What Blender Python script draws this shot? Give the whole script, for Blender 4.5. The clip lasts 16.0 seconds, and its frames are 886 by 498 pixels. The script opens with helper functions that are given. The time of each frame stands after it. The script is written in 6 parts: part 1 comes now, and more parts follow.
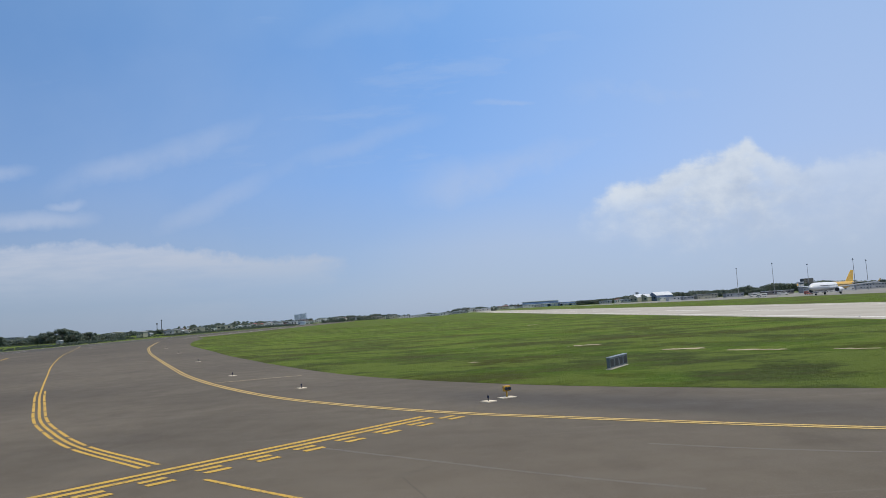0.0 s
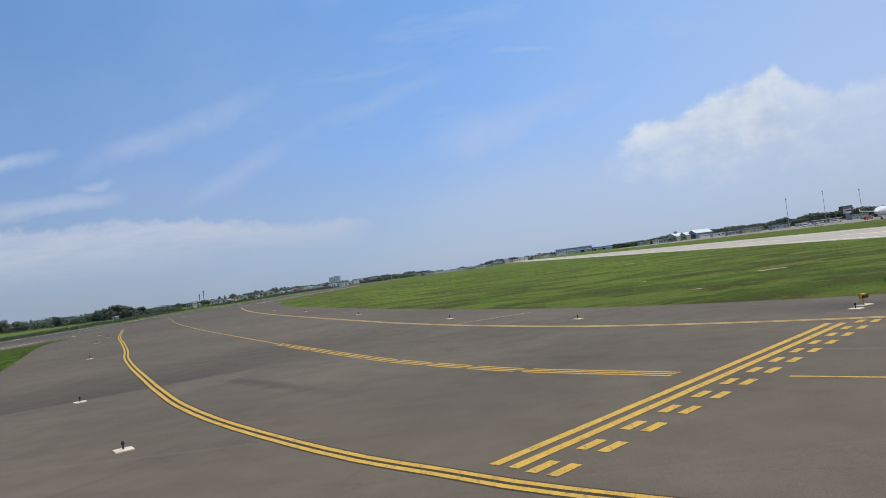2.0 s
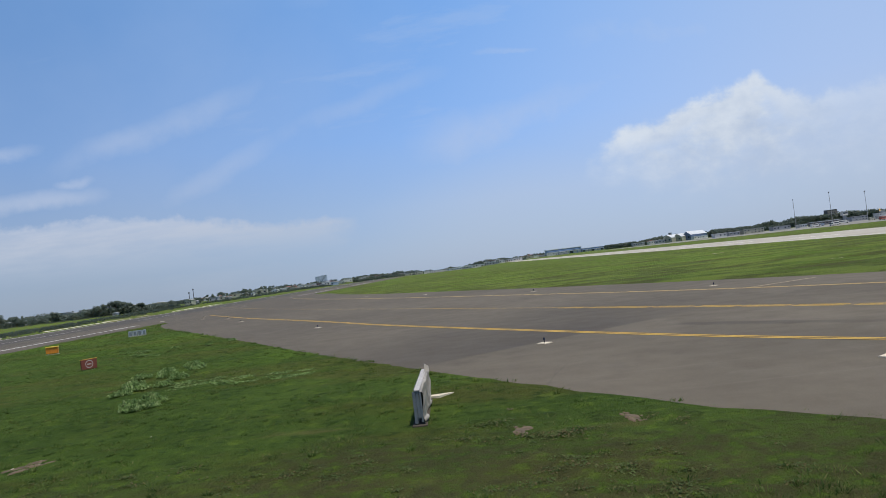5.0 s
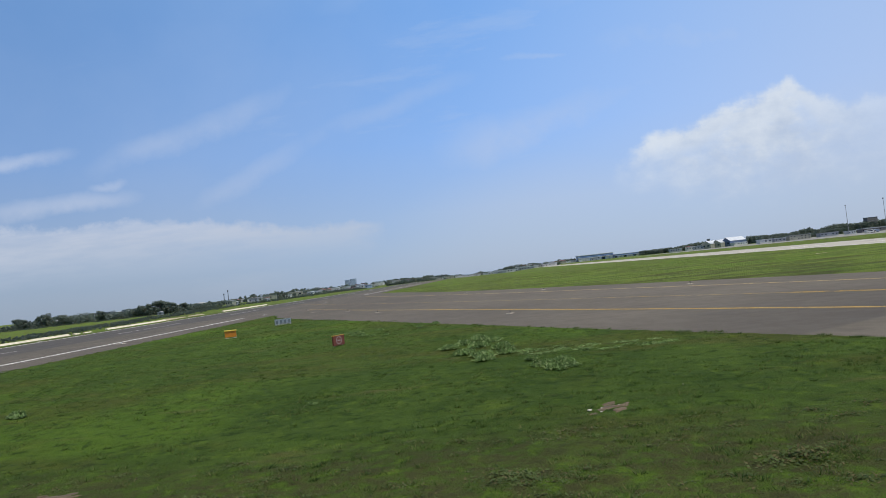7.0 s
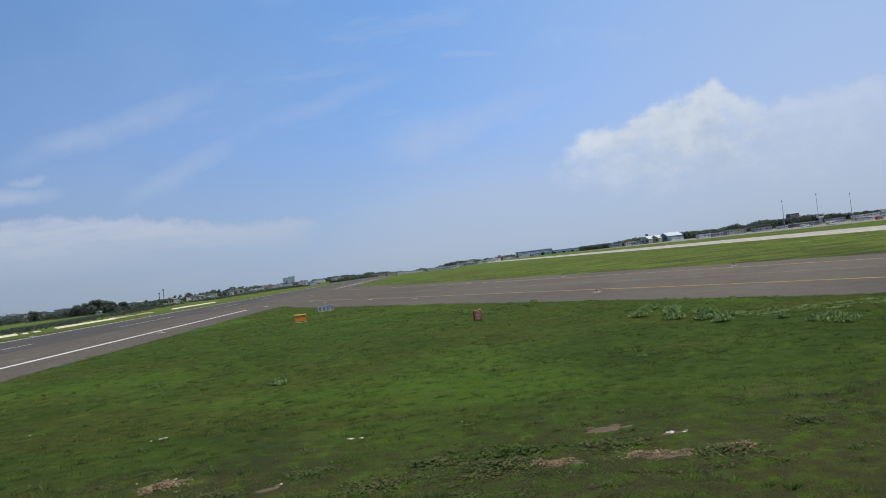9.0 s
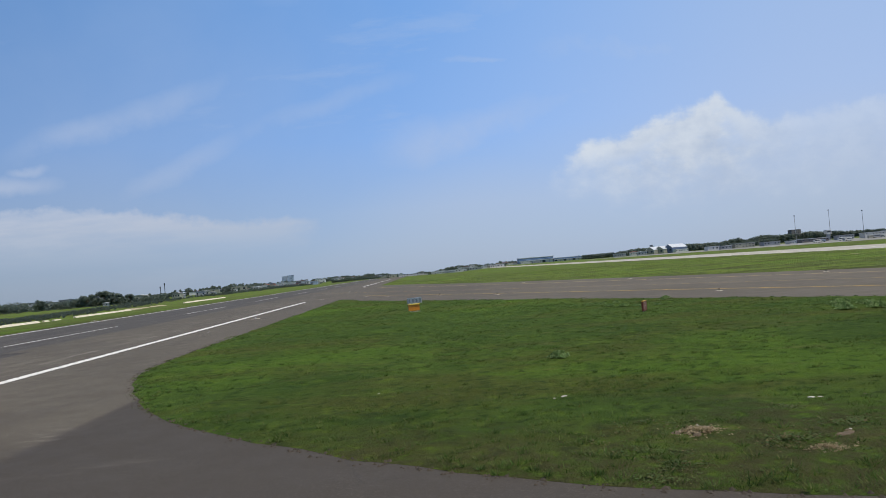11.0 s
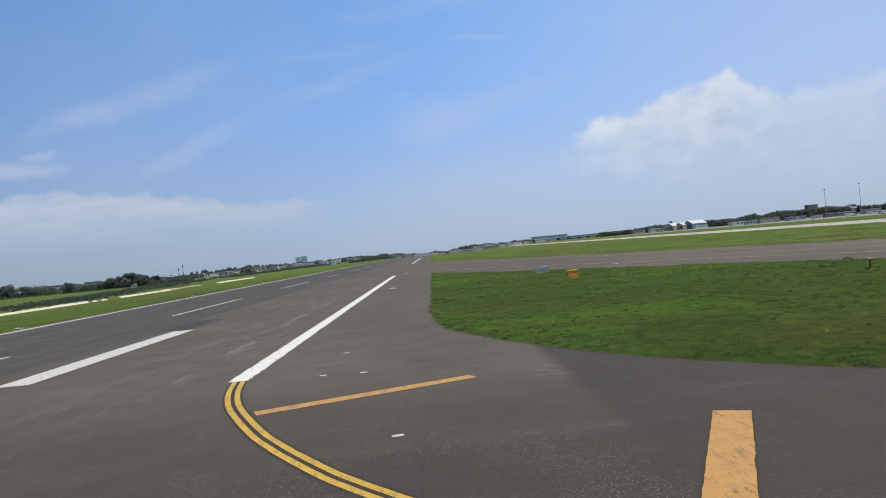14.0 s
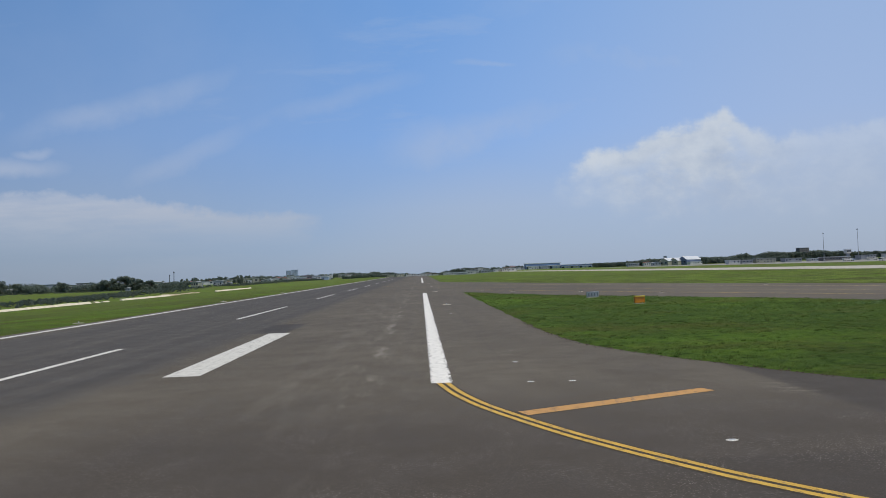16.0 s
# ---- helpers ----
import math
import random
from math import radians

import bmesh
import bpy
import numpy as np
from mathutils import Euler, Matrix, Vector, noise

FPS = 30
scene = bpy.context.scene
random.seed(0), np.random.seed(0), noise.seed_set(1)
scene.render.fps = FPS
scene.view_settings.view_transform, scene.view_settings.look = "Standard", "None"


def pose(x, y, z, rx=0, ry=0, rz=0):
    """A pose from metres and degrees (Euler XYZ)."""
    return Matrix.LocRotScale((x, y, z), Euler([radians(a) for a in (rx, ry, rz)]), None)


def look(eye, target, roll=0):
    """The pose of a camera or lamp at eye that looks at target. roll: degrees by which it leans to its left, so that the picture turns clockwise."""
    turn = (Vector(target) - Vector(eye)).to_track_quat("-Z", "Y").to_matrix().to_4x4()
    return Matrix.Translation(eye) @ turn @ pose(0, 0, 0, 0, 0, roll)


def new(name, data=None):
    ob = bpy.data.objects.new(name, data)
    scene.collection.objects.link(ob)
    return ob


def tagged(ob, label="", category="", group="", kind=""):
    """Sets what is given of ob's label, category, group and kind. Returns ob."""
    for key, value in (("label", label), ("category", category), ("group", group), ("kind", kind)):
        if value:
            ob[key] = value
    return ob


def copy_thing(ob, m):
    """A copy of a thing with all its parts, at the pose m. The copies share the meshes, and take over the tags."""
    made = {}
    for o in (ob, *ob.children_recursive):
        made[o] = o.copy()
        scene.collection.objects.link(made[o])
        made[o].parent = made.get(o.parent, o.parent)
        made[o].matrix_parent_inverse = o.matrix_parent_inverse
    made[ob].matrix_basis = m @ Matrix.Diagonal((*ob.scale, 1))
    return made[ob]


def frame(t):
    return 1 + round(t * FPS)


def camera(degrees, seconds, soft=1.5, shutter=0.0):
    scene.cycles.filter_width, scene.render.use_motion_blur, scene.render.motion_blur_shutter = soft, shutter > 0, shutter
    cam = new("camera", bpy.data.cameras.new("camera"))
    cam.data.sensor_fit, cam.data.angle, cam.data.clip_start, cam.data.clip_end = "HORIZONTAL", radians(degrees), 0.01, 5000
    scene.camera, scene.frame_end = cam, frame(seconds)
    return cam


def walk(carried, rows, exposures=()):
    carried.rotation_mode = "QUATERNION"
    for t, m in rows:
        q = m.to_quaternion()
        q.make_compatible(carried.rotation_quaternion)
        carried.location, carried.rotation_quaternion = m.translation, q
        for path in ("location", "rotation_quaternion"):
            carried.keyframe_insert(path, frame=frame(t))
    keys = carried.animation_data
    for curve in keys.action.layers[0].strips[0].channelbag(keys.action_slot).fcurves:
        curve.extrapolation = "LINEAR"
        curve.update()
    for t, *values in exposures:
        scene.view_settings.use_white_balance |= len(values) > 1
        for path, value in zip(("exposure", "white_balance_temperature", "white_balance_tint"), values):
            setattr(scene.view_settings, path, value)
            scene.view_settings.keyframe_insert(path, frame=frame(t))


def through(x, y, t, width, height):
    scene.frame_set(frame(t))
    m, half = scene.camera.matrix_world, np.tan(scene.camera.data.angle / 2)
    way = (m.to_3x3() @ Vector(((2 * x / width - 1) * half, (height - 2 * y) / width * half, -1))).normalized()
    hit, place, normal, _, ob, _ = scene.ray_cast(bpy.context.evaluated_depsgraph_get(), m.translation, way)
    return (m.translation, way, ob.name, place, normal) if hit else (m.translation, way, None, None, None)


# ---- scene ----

# ---------------- camera and its way ----------------
cam = camera(64.34, 16.0, soft=0.75)
ROWS = [
    (0, 116.83, 0.00, 4.69, 0.27, 5.11, 3.46), (0.5, 112.60, -0.18, 4.69, -0.38, 3.19, 3.04),
    (1, 108.36, -0.28, 4.65, 4.18, 2.91, 5.79), (1.5, 104.13, -0.39, 4.70, 3.75, 0.92, 7.72),
    (2, 99.85, -0.32, 4.68, 2.70, 1.65, 7.31), (2.5, 95.39, -0.44, 4.65, 0.97, 2.63, 4.63),
    (3, 91.07, -0.69, 4.65, 0.74, 2.77, 4.35), (3.5, 86.62, -0.76, 4.70, 1.84, 3.46, 4.26),
    (3.7, 84.87, -0.66, 4.67, 2.18, 2.93, 6.32), (5.8, 66.40, -0.79, 4.67, 0.79, 1.42, 6.42),
    (6, 64.65, -0.88, 4.67, 0.75, 1.75, 5.49), (6.5, 60.30, -1.11, 4.66, 3.25, 2.33, 5.57),
    (7, 55.92, -1.18, 4.66, 3.47, 2.18, 6.24), (7.5, 51.74, -1.15, 4.67, -0.58, 1.31, 8.73),
    (8, 47.59, -1.24, 4.67, -0.60, 2.03, 7.04), (8.5, 43.70, -1.36, 4.67, -1.35, 0.56, 7.77),
    (9, 39.99, -1.47, 4.68, -1.64, 1.36, 6.65), (9.5, 36.34, -1.43, 4.68, -1.30, 2.80, 5.62),
    (10, 32.79, -1.47, 4.66, -0.66, 2.00, 5.80), (12.3, 18.64, -1.82, 4.67, -3.65, 1.39, 3.13),
    (12.5, 17.42, -1.90, 4.67, -2.27, 0.90, 5.50), (13, 14.45, -1.91, 4.67, -2.37, 0.72, 5.18),
    (13.5, 11.65, -1.77, 4.65, -2.56, 0.01, 3.77), (14, 8.99, -1.77, 4.69, -1.01, 0.10, 5.30),
    (14.5, 6.60, -1.60, 4.66, -1.17, 0.57, 3.47), (15, 4.19, -1.82, 4.69, -0.27, 1.52, 3.48),
    (15.5, 1.89, -1.76, 4.67, -0.97, 1.67, 1.69), (16, -0.28, -1.71, 4.66, -1.82, 1.83, 2.00),
]
walk(cam, [(t, pose(x, y, z, 90 + pitch, roll, yaw)) for t, x, y, z, yaw, pitch, roll in ROWS],
     [(0, 0.04), (1.2, 0.05), (1.6, 0.03), (2.2, 0.10), (2.9, 0.0), (3.5, -0.03), (5.8, 0.12), (8, 0.06), (9.5, 0.0), (15.5, 0.10), (16, -0.15)])

# ---------------- sky and sun ----------------
SUN_TO = Vector((0.26, -0.22, 1.0)).normalized()
world = bpy.data.worlds.new("world")
scene.world = world
world.use_nodes = True


class Nodes:
    """A small shorthand for node trees."""

    def __init__(self, tree):
        self.t = tree
        self.t.nodes.clear()

    def put(self, kind, inputs=None, **settings):
        n = self.t.nodes.new(kind)
        for k, v in settings.items():
            setattr(n, k, v)
        for k, v in (inputs or {}).items():
            if isinstance(v, bpy.types.NodeSocket):
                self.t.links.new(v, n.inputs[k])
            else:
                n.inputs[k].default_value = v
        return n

    def math(self, op, a, b=0.0, c=0.0, clamp=False):
        return self.put("ShaderNodeMath", {0: a, 1: b, 2: c}, operation=op, use_clamp=clamp).outputs[0]

    def ramp(self, fac, stops, mode="LINEAR"):
        n = self.put("ShaderNodeValToRGB", {0: fac})
        n.color_ramp.interpolation = mode
        e = n.color_ramp.elements
        while len(e) < len(stops):
            e.new(0.5)
        for el, (p, col) in zip(e, stops):
            el.position = p
            el.color = (*col, 1) if isinstance(col, (tuple, list)) else (col, col, col, 1)
        return n.outputs[0]

    def step(self, v, lo, hi, a=0.0, b=1.0):
        return self.put("ShaderNodeMapRange", {0: v, 1: lo, 2: hi, 3: a, 4: b}, interpolation_type="SMOOTHSTEP").outputs[0]

    def noise(self, vec, scale, detail=4.0, rough=0.55, distortion=0.0):
        return self.put("ShaderNodeTexNoise", {"Vector": vec, "Scale": scale, "Detail": detail, "Roughness": rough, "Distortion": distortion}).outputs[0]

    def mix(self, fac, a, b, blend="MIX"):
        n = self.put("ShaderNodeMix", data_type="RGBA", blend_type=blend)
        for i, v in ((0, fac), (6, a), (7, b)):
            if isinstance(v, bpy.types.NodeSocket):
                self.t.links.new(v, n.inputs[i])
            elif i:
                n.inputs[i].default_value = (*v, 1)
            else:
                n.inputs[i].default_value = v
        return n.outputs[2]

    def mapping(self, vec, scale=(1, 1, 1), rot=(0, 0, 0), loc=(0, 0, 0)):
        return self.put("ShaderNodeMapping", {"Vector": vec, "Location": loc, "Rotation": [radians(a) for a in rot], "Scale": scale}).outputs[0]


def make_sky():
    g = Nodes(world.node_tree)
    d = g.put("ShaderNodeTexCoord").outputs["Generated"]
    xyz = g.put("ShaderNodeSeparateXYZ", {0: d})
    x, y, z = xyz.outputs
    ahead = g.step(y, 0.1, 0.4)
    yy = g.math("MAXIMUM", y, 0.12)
    u, v = g.math("DIVIDE", x, yy), g.math("DIVIDE", z, yy)
    uv = g.put("ShaderNodeCombineXYZ", {0: u, 1: v}).outputs[0]
    sky = g.put("ShaderNodeTexSky", sky_type="NISHITA", sun_disc=False, sun_elevation=math.asin(SUN_TO.z),
                sun_rotation=math.atan2(SUN_TO.x, SUN_TO.y), altitude=10.0, air_density=1.0, dust_density=0.4, ozone_density=3.0)
    big = g.noise(uv, 5.0, 4.0, 0.55)
    n1 = g.noise(uv, 9.0, 8.0, 0.62)
    n2 = g.noise(g.mapping(uv, (1, 1.4, 1), loc=(3, 1, 0)), 26.0, 6.0, 0.6)
    lift = g.math("MULTIPLY_ADD", n1, 0.070, -0.035)
    lift = g.math("ADD", lift, g.math("MULTIPLY_ADD", n2, 0.034, -0.017))
    # the towering cloud
    top = g.ramp(u, [(0.17, 0.095), (0.203, 0.132), (0.262, 0.164), (0.337, 0.189), (0.41, 0.205), (0.446, 0.224), (0.485, 0.193), (0.58, 0.180), (0.68, 0.205)])
    h = g.math("ADD", g.math("SUBTRACT", top, v), lift)
    right_edge = g.step(u, 0.43, 0.60, 1.0, 0.40)
    foot = g.math("ADD", g.math("ADD", v, g.math("MULTIPLY", lift, 1.5)), g.step(u, 0.18, 0.33, -0.050, 0.0))
    hollow = g.noise(g.mapping(uv, (1, 1.5, 1), (0, 0, 12), (5, 2, 0)), 13.0, 6.0, 0.6)
    body = g.math("MULTIPLY", g.step(h, -0.007, 0.016), g.step(foot, 0.03, 0.150, 0.0, 1.0))
    body = g.math("MULTIPLY", body, g.math("MAXIMUM", g.step(hollow, 0.32, 0.56, 0.52, 1.0), g.step(h, 0.075, 0.02)))
    body = g.math("MULTIPLY", body, g.step(g.math("ADD", u, lift), 0.175, 0.215))
    body = g.math("MULTIPLY", g.math("MULTIPLY", body, right_edge), ahead)
    # the low white bank and its fluff
    bank_top = g.ramp(g.math("ADD", u, 0.8), [(0.0, 0.150), (0.17, 0.140), (0.36, 0.130), (0.45, 0.112), (0.57, 0.098), (0.66, 0.090), (0.72, 0.075)])
    hb = g.math("ADD", g.math("SUBTRACT", bank_top, v), g.math("MULTIPLY", lift, 0.85))
    bank = g.math("MULTIPLY", g.step(hb, -0.004, 0.016), g.step(v, 0.015, 0.11, 0.0, 0.95))
    bank = g.math("MULTIPLY", bank, g.step(g.math("ADD", u, g.math("MULTIPLY", lift, 1.6)), -0.105, -0.175))
    layers = g.noise(g.mapping(uv, (2.2, 13.0, 1), (0, 0, -4)), 2.6, 6.0, 0.6)
    bank = g.math("MULTIPLY", bank, g.step(layers, 0.32, 0.62, 0.62, 1.0))

    def wisp(a, c, width, strength):
        """A soft drawn-out streak between two points of the sky."""
        a, c = Vector(a), Vector(c)
        d = (c - a) / (c - a).length_squared
        nr = Vector((-(c - a).y, (c - a).x)).normalized()
        s = g.math("MULTIPLY_ADD", u, d.x, g.math("MULTIPLY_ADD", v, d.y, -a.dot(d)))
        q = g.math("MULTIPLY_ADD", u, nr.x, g.math("MULTIPLY_ADD", v, nr.y, -a.dot(nr)))
        q = g.math("ADD", q, g.math("MULTIPLY_ADD", big, width * 1.6, -width * 0.8))
        q = g.math("ABSOLUTE", g.math("ADD", q, g.math("MULTIPLY", lift, 0.35)))
        m = g.math("MULTIPLY", g.step(q, width, 0.0, 0.0, strength), g.math("MULTIPLY", g.step(s, -0.15, 0.35), g.step(s, 1.2, 0.6)))
        return g.math("MULTIPLY", m, g.step(n1, 0.25, 0.62, 0.55, 1.0))

    wisps = [wisp(*k) for k in (((-0.58, 0.200), (-0.22, 0.295), 0.042, 0.46), ((-0.44, 0.125), (-0.22, 0.225), 0.030, 0.36), ((-0.28, 0.205), (0.04, 0.290), 0.028, 0.30),
                                ((-0.06, 0.165), (0.24, 0.232), 0.060, 0.52), ((0.06, 0.190), (0.42, 0.272), 0.040, 0.38), ((0.10, 0.270), (0.80, 0.365), 0.085, 0.52),
                                ((0.40, 0.255), (0.85, 0.250), 0.060, 0.45), ((-0.76, 0.168), (-0.47, 0.160), 0.026, 0.66), ((-0.57, 0.184), (-0.50, 0.184), 0.013, 0.52),
                                ((-0.78, 0.232), (-0.58, 0.240), 0.020, 0.70), ((0.00, 0.36), (0.55, 0.42), 0.07, 0.30), ((-0.25, 0.40), (0.15, 0.47), 0.06, 0.22),
                                ((0.045, 0.301), (0.165, 0.292), 0.009, 0.42), ((0.14, 0.30), (0.60, 0.44), 0.05, 0.30))]
    soft = bank
    for k in wisps:
        soft = g.math("MAXIMUM", soft, k)
    lav = g.math("MULTIPLY", g.math("MULTIPLY", g.step(g.math("ADD", u, g.math("MULTIPLY", v, -0.9)), -0.30, 0.02), g.step(v, 0.26, 0.06)), 0.42)
    pale = g.math("MULTIPLY", g.step(u, -0.20, 0.65), 0.60)
    soft = g.math("MULTIPLY", g.math("MAXIMUM", soft, g.math("MAXIMUM", lav, pale)), ahead)
    veil = g.noise(g.mapping(uv, (0.9, 4.2, 1), (0, 0, -17), (1, 4, 0)), 3.4, 7.0, 0.62)
    veil = g.math("MULTIPLY", g.step(veil, 0.44, 0.72, 0.0, 0.34), g.math("MULTIPLY", ahead, g.step(u, -0.75, 0.1, 0.35, 1.0)))
    soft = g.math("MAXIMUM", soft, veil)
    s3 = g.noise(d, 2.4, 5.0, 0.6)
    soft = g.math("MAXIMUM", soft, g.step(s3, 0.34, 0.75, 0.06, 0.20))
    shade = g.step(g.math("ADD", g.math("ADD", g.math("MULTIPLY", n2, 0.38), g.math("MULTIPLY", n1, 0.30)), g.math("MULTIPLY", h, -1.3)), 0.08, 0.44)
    low = g.ramp(z, [(0.0, (0.30, 0.41, 0.60)), (0.09, (0.30, 0.44, 0.71)), (0.19, (0.22, 0.42, 0.83)), (0.36, (0.155, 0.365, 0.79)), (0.47, (0.170, 0.385, 0.79)), (0.66, (0.085, 0.15, 0.27))])
    lit = g.put("ShaderNodeCombineColor", {k: g.step(u, -0.75, 0.40, 0.78, 1.22) for k in (0, 1, 2)}).outputs[0]
    low = g.mix(1.0, low, lit, "MULTIPLY")
    thin = g.ramp(z, [(0.0, (0.38, 0.45, 0.60)), (0.09, (0.51, 0.55, 0.67)), (0.16, (0.53, 0.60, 0.77)), (0.47, (0.50, 0.64, 0.86)), (0.66, (0.20, 0.24, 0.30))])
    low = g.mix(soft, low, thin)
    white = g.mix(shade, (0.42, 0.50, 0.64), (0.67, 0.725, 0.79))
    blue = g.put("ShaderNodeBackground", {0: sky.outputs[0], 1: 0.085})
    veiled = g.put("ShaderNodeBackground", {0: low, 1: 1.0})
    cloud = g.put("ShaderNodeBackground", {0: white, 1: 1.0})
    m1 = g.put("ShaderNodeMixShader", {0: 0.80, 1: blue.outputs[0], 2: veiled.outputs[0]})
    m2 = g.put("ShaderNodeMixShader", {0: g.math("MULTIPLY", body, 0.88), 1: m1.outputs[0], 2: cloud.outputs[0]})
    g.put("ShaderNodeOutputWorld", {0: m2.outputs[0]})


make_sky()
sun = new("sun", bpy.data.lights.new("sun", "SUN"))
sun.data.energy, sun.data.angle, sun.data.color = 3.9, radians(0.6), (1.0, 0.93, 0.82)
sun.matrix_world = look((0, 0, 60), Vector((0, 0, 60)) - SUN_TO)

# ---------------- materials ----------------


def material(name):
    m = bpy.data.materials.new(name)
    m.use_nodes = True
    g = Nodes(m.node_tree)
    return m, g, g.put("ShaderNodeTexCoord").outputs["Object"]


def finish(g, colour, rough=0.8, metal=0.0, bump=None, strength=0.3, distance=0.02, **extra):
    ins = {"Base Color": colour if isinstance(colour, bpy.types.NodeSocket) else (*colour, 1), "Roughness": rough, "Metallic": metal}
    ins.update({k.replace("_", " "): v for k, v in extra.items()})
    if bump is not None:
        ins["Normal"] = g.put("ShaderNodeBump", {"Height": bump, "Strength": strength, "Distance": distance}).outputs[0]
    b = g.put("ShaderNodeBsdfPrincipled", ins)
    g.put("ShaderNodeOutputMaterial", {0: b.outputs[0]})


def plain(name, col, rough=0.6, metal=0.0, vary=0.18, scale=3.0, worn=(0.25, 0.23, 0.2), wear=0.12):
    """Painted or bare surface with faint blotches, specks of wear and a fine relief."""
    m, g, p = material(name)
    n, f = g.noise(p, scale, 5.0), g.noise(p, scale * 14, 3.0)
    dark = tuple(c * (1 - vary) for c in col)
    c = g.mix(g.step(n, 0.3, 0.7), dark, col)
    c = g.mix(g.math("MULTIPLY", g.step(f, 0.62, 0.74), wear), c, worn)
    finish(g, c, rough, metal, f, 0.12, 0.01)
    return m


def asphalt(name):
    """Old airfield asphalt: rubber-dark middle, pale scuffs, newer overlays, open grain and cracks."""
    m, g, p = material(name)
    big = g.noise(p, 0.045, 5.0, 0.6)
    mid = g.noise(p, 0.55, 6.0, 0.6)
    fine = g.noise(p, 26.0, 4.0, 0.7)
    grit = g.noise(p, 7.0, 5.0, 0.75)
    xyz = g.put("ShaderNodeSeparateXYZ", {0: p})
    x, y = xyz.outputs[0], xyz.outputs[1]
    wide = g.math("MULTIPLY_ADD", g.noise(p, 0.2, 4.0, 0.6), 12.0, -6.0)
    east = g.step(g.math("ADD", x, wide), 8.0, 15.0)
    run_y = g.noise(g.mapping(p, (0.9, 0.03, 1)), 0.8, 5.0, 0.6)
    run_x = g.noise(g.mapping(p, (0.05, 0.8, 1), (0, 0, 28)), 0.8, 5.0, 0.6)
    along = g.math("ADD", g.math("MULTIPLY", run_x, east), g.math("MULTIPLY", run_y, g.math("SUBTRACT", 1.0, east)))
    base = g.mix(g.step(big, 0.3, 0.7), (0.098, 0.083, 0.062), (0.132, 0.112, 0.083))
    base = g.mix(g.math("MULTIPLY", g.step(mid, 0.4, 0.75), 0.35), base, (0.084, 0.070, 0.055))
    base = g.mix(g.math("MULTIPLY", g.step(along, 0.52, 0.75), 0.20), base, (0.155, 0.138, 0.117))
    blot = g.noise(g.mapping(p, (1, 0.7, 1), loc=(6, 2, 0)), 0.16, 7.0, 0.66)
    base = g.mix(g.math("MULTIPLY", g.step(blot, 0.52, 0.68), 0.32), base, (0.172, 0.148, 0.116))
    base = g.mix(g.math("MULTIPLY", g.step(blot, 0.44, 0.32), 0.42), base, (0.070, 0.058, 0.046))
    # rubber on the runway's middle
    wob = g.math("ADD", x, g.math("MULTIPLY_ADD", mid, 2.6, -1.3))
    strip = g.math("MULTIPLY", g.step(wob, -13.2, -15.6), g.step(wob, -37.6, -36.0))
    strip = g.math("MULTIPLY", strip, g.step(g.math("ADD", y, g.math("MULTIPLY", mid, 3.0)), 18.0, 31.0))
    dark = g.mix(g.step(run_y, 0.35, 0.68), (0.052, 0.049, 0.047), (0.086, 0.078, 0.070))
    base = g.mix(g.math("MULTIPLY", strip, 0.85), base, dark)
    # pale scuffs on the shoulder side
    sc = g.noise(g.mapping(p, (1.0, 0.16, 1), loc=(4, 9, 0)), 0.75, 7.0, 0.68)
    zone = g.math("MULTIPLY", g.step(x, -9.0, -5.0, 0.0, 0.28), g.step(x, 0.5, -2.0))
    zone = g.math("MAXIMUM", zone, g.step(g.math("ABSOLUTE", g.math("ADD", g.math("ADD", x, 2.9), g.math("MULTIPLY_ADD", mid, 1.6, -0.8))), 0.75, 0.1))
    base = g.mix(g.math("MULTIPLY", g.math("MULTIPLY", g.step(sc, 0.49, 0.62), zone), 0.75), base, (0.27, 0.245, 0.205))
    # a tar-black mended spot past the broad bar
    spot = g.math("MULTIPLY", g.step(g.math("ABSOLUTE", g.math("ADD", g.math("ADD", x, 12.6), g.math("MULTIPLY", mid, 1.2))), 2.0, 1.2), g.step(g.math("ABSOLUTE", g.math("SUBTRACT", y, 63.0)), 5.8, 4.6))
    base = g.mix(g.math("MULTIPLY", spot, 0.8), base, (0.034, 0.032, 0.032))
    # lengthwise paving joint by the edge stripe
    seam = g.step(g.math("ABSOLUTE", g.math("SUBTRACT", g.math("ADD", x, g.math("MULTIPLY_ADD", grit, 0.12, -0.06)), 3.7)), 0.075, 0.03)
    base = g.mix(g.math("MULTIPLY", g.math("MULTIPLY", seam, g.step(y, 30.0, 38.0)), 0.32), base, (0.050, 0.043, 0.038))
    # older, browner surface near the entry, with open grain
    old = g.math("MULTIPLY", g.step(g.math("ADD", y, g.math("MULTIPLY", mid, 9.0)), 33.0, 21.0), g.math("MULTIPLY", g.step(x, -14.0, -8.0), g.step(x, 17.0, 13.0)))
    base = g.mix(g.math("MULTIPLY", old, 0.85), base, (0.063, 0.052, 0.042))
    # a darker, newer overlay with a straight joint across the taxiway
    q = g.math("MULTIPLY_ADD", x, -0.555, g.math("MULTIPLY", y, 0.83))
    q = g.math("ADD", q, g.math("MULTIPLY_ADD", grit, 0.5, -0.25))
    q = g.math("SUBTRACT", q, -11.6)
    lay = g.math("MULTIPLY", g.step(q, -0.1, 0.6), g.step(q, 26.0, 3.0))
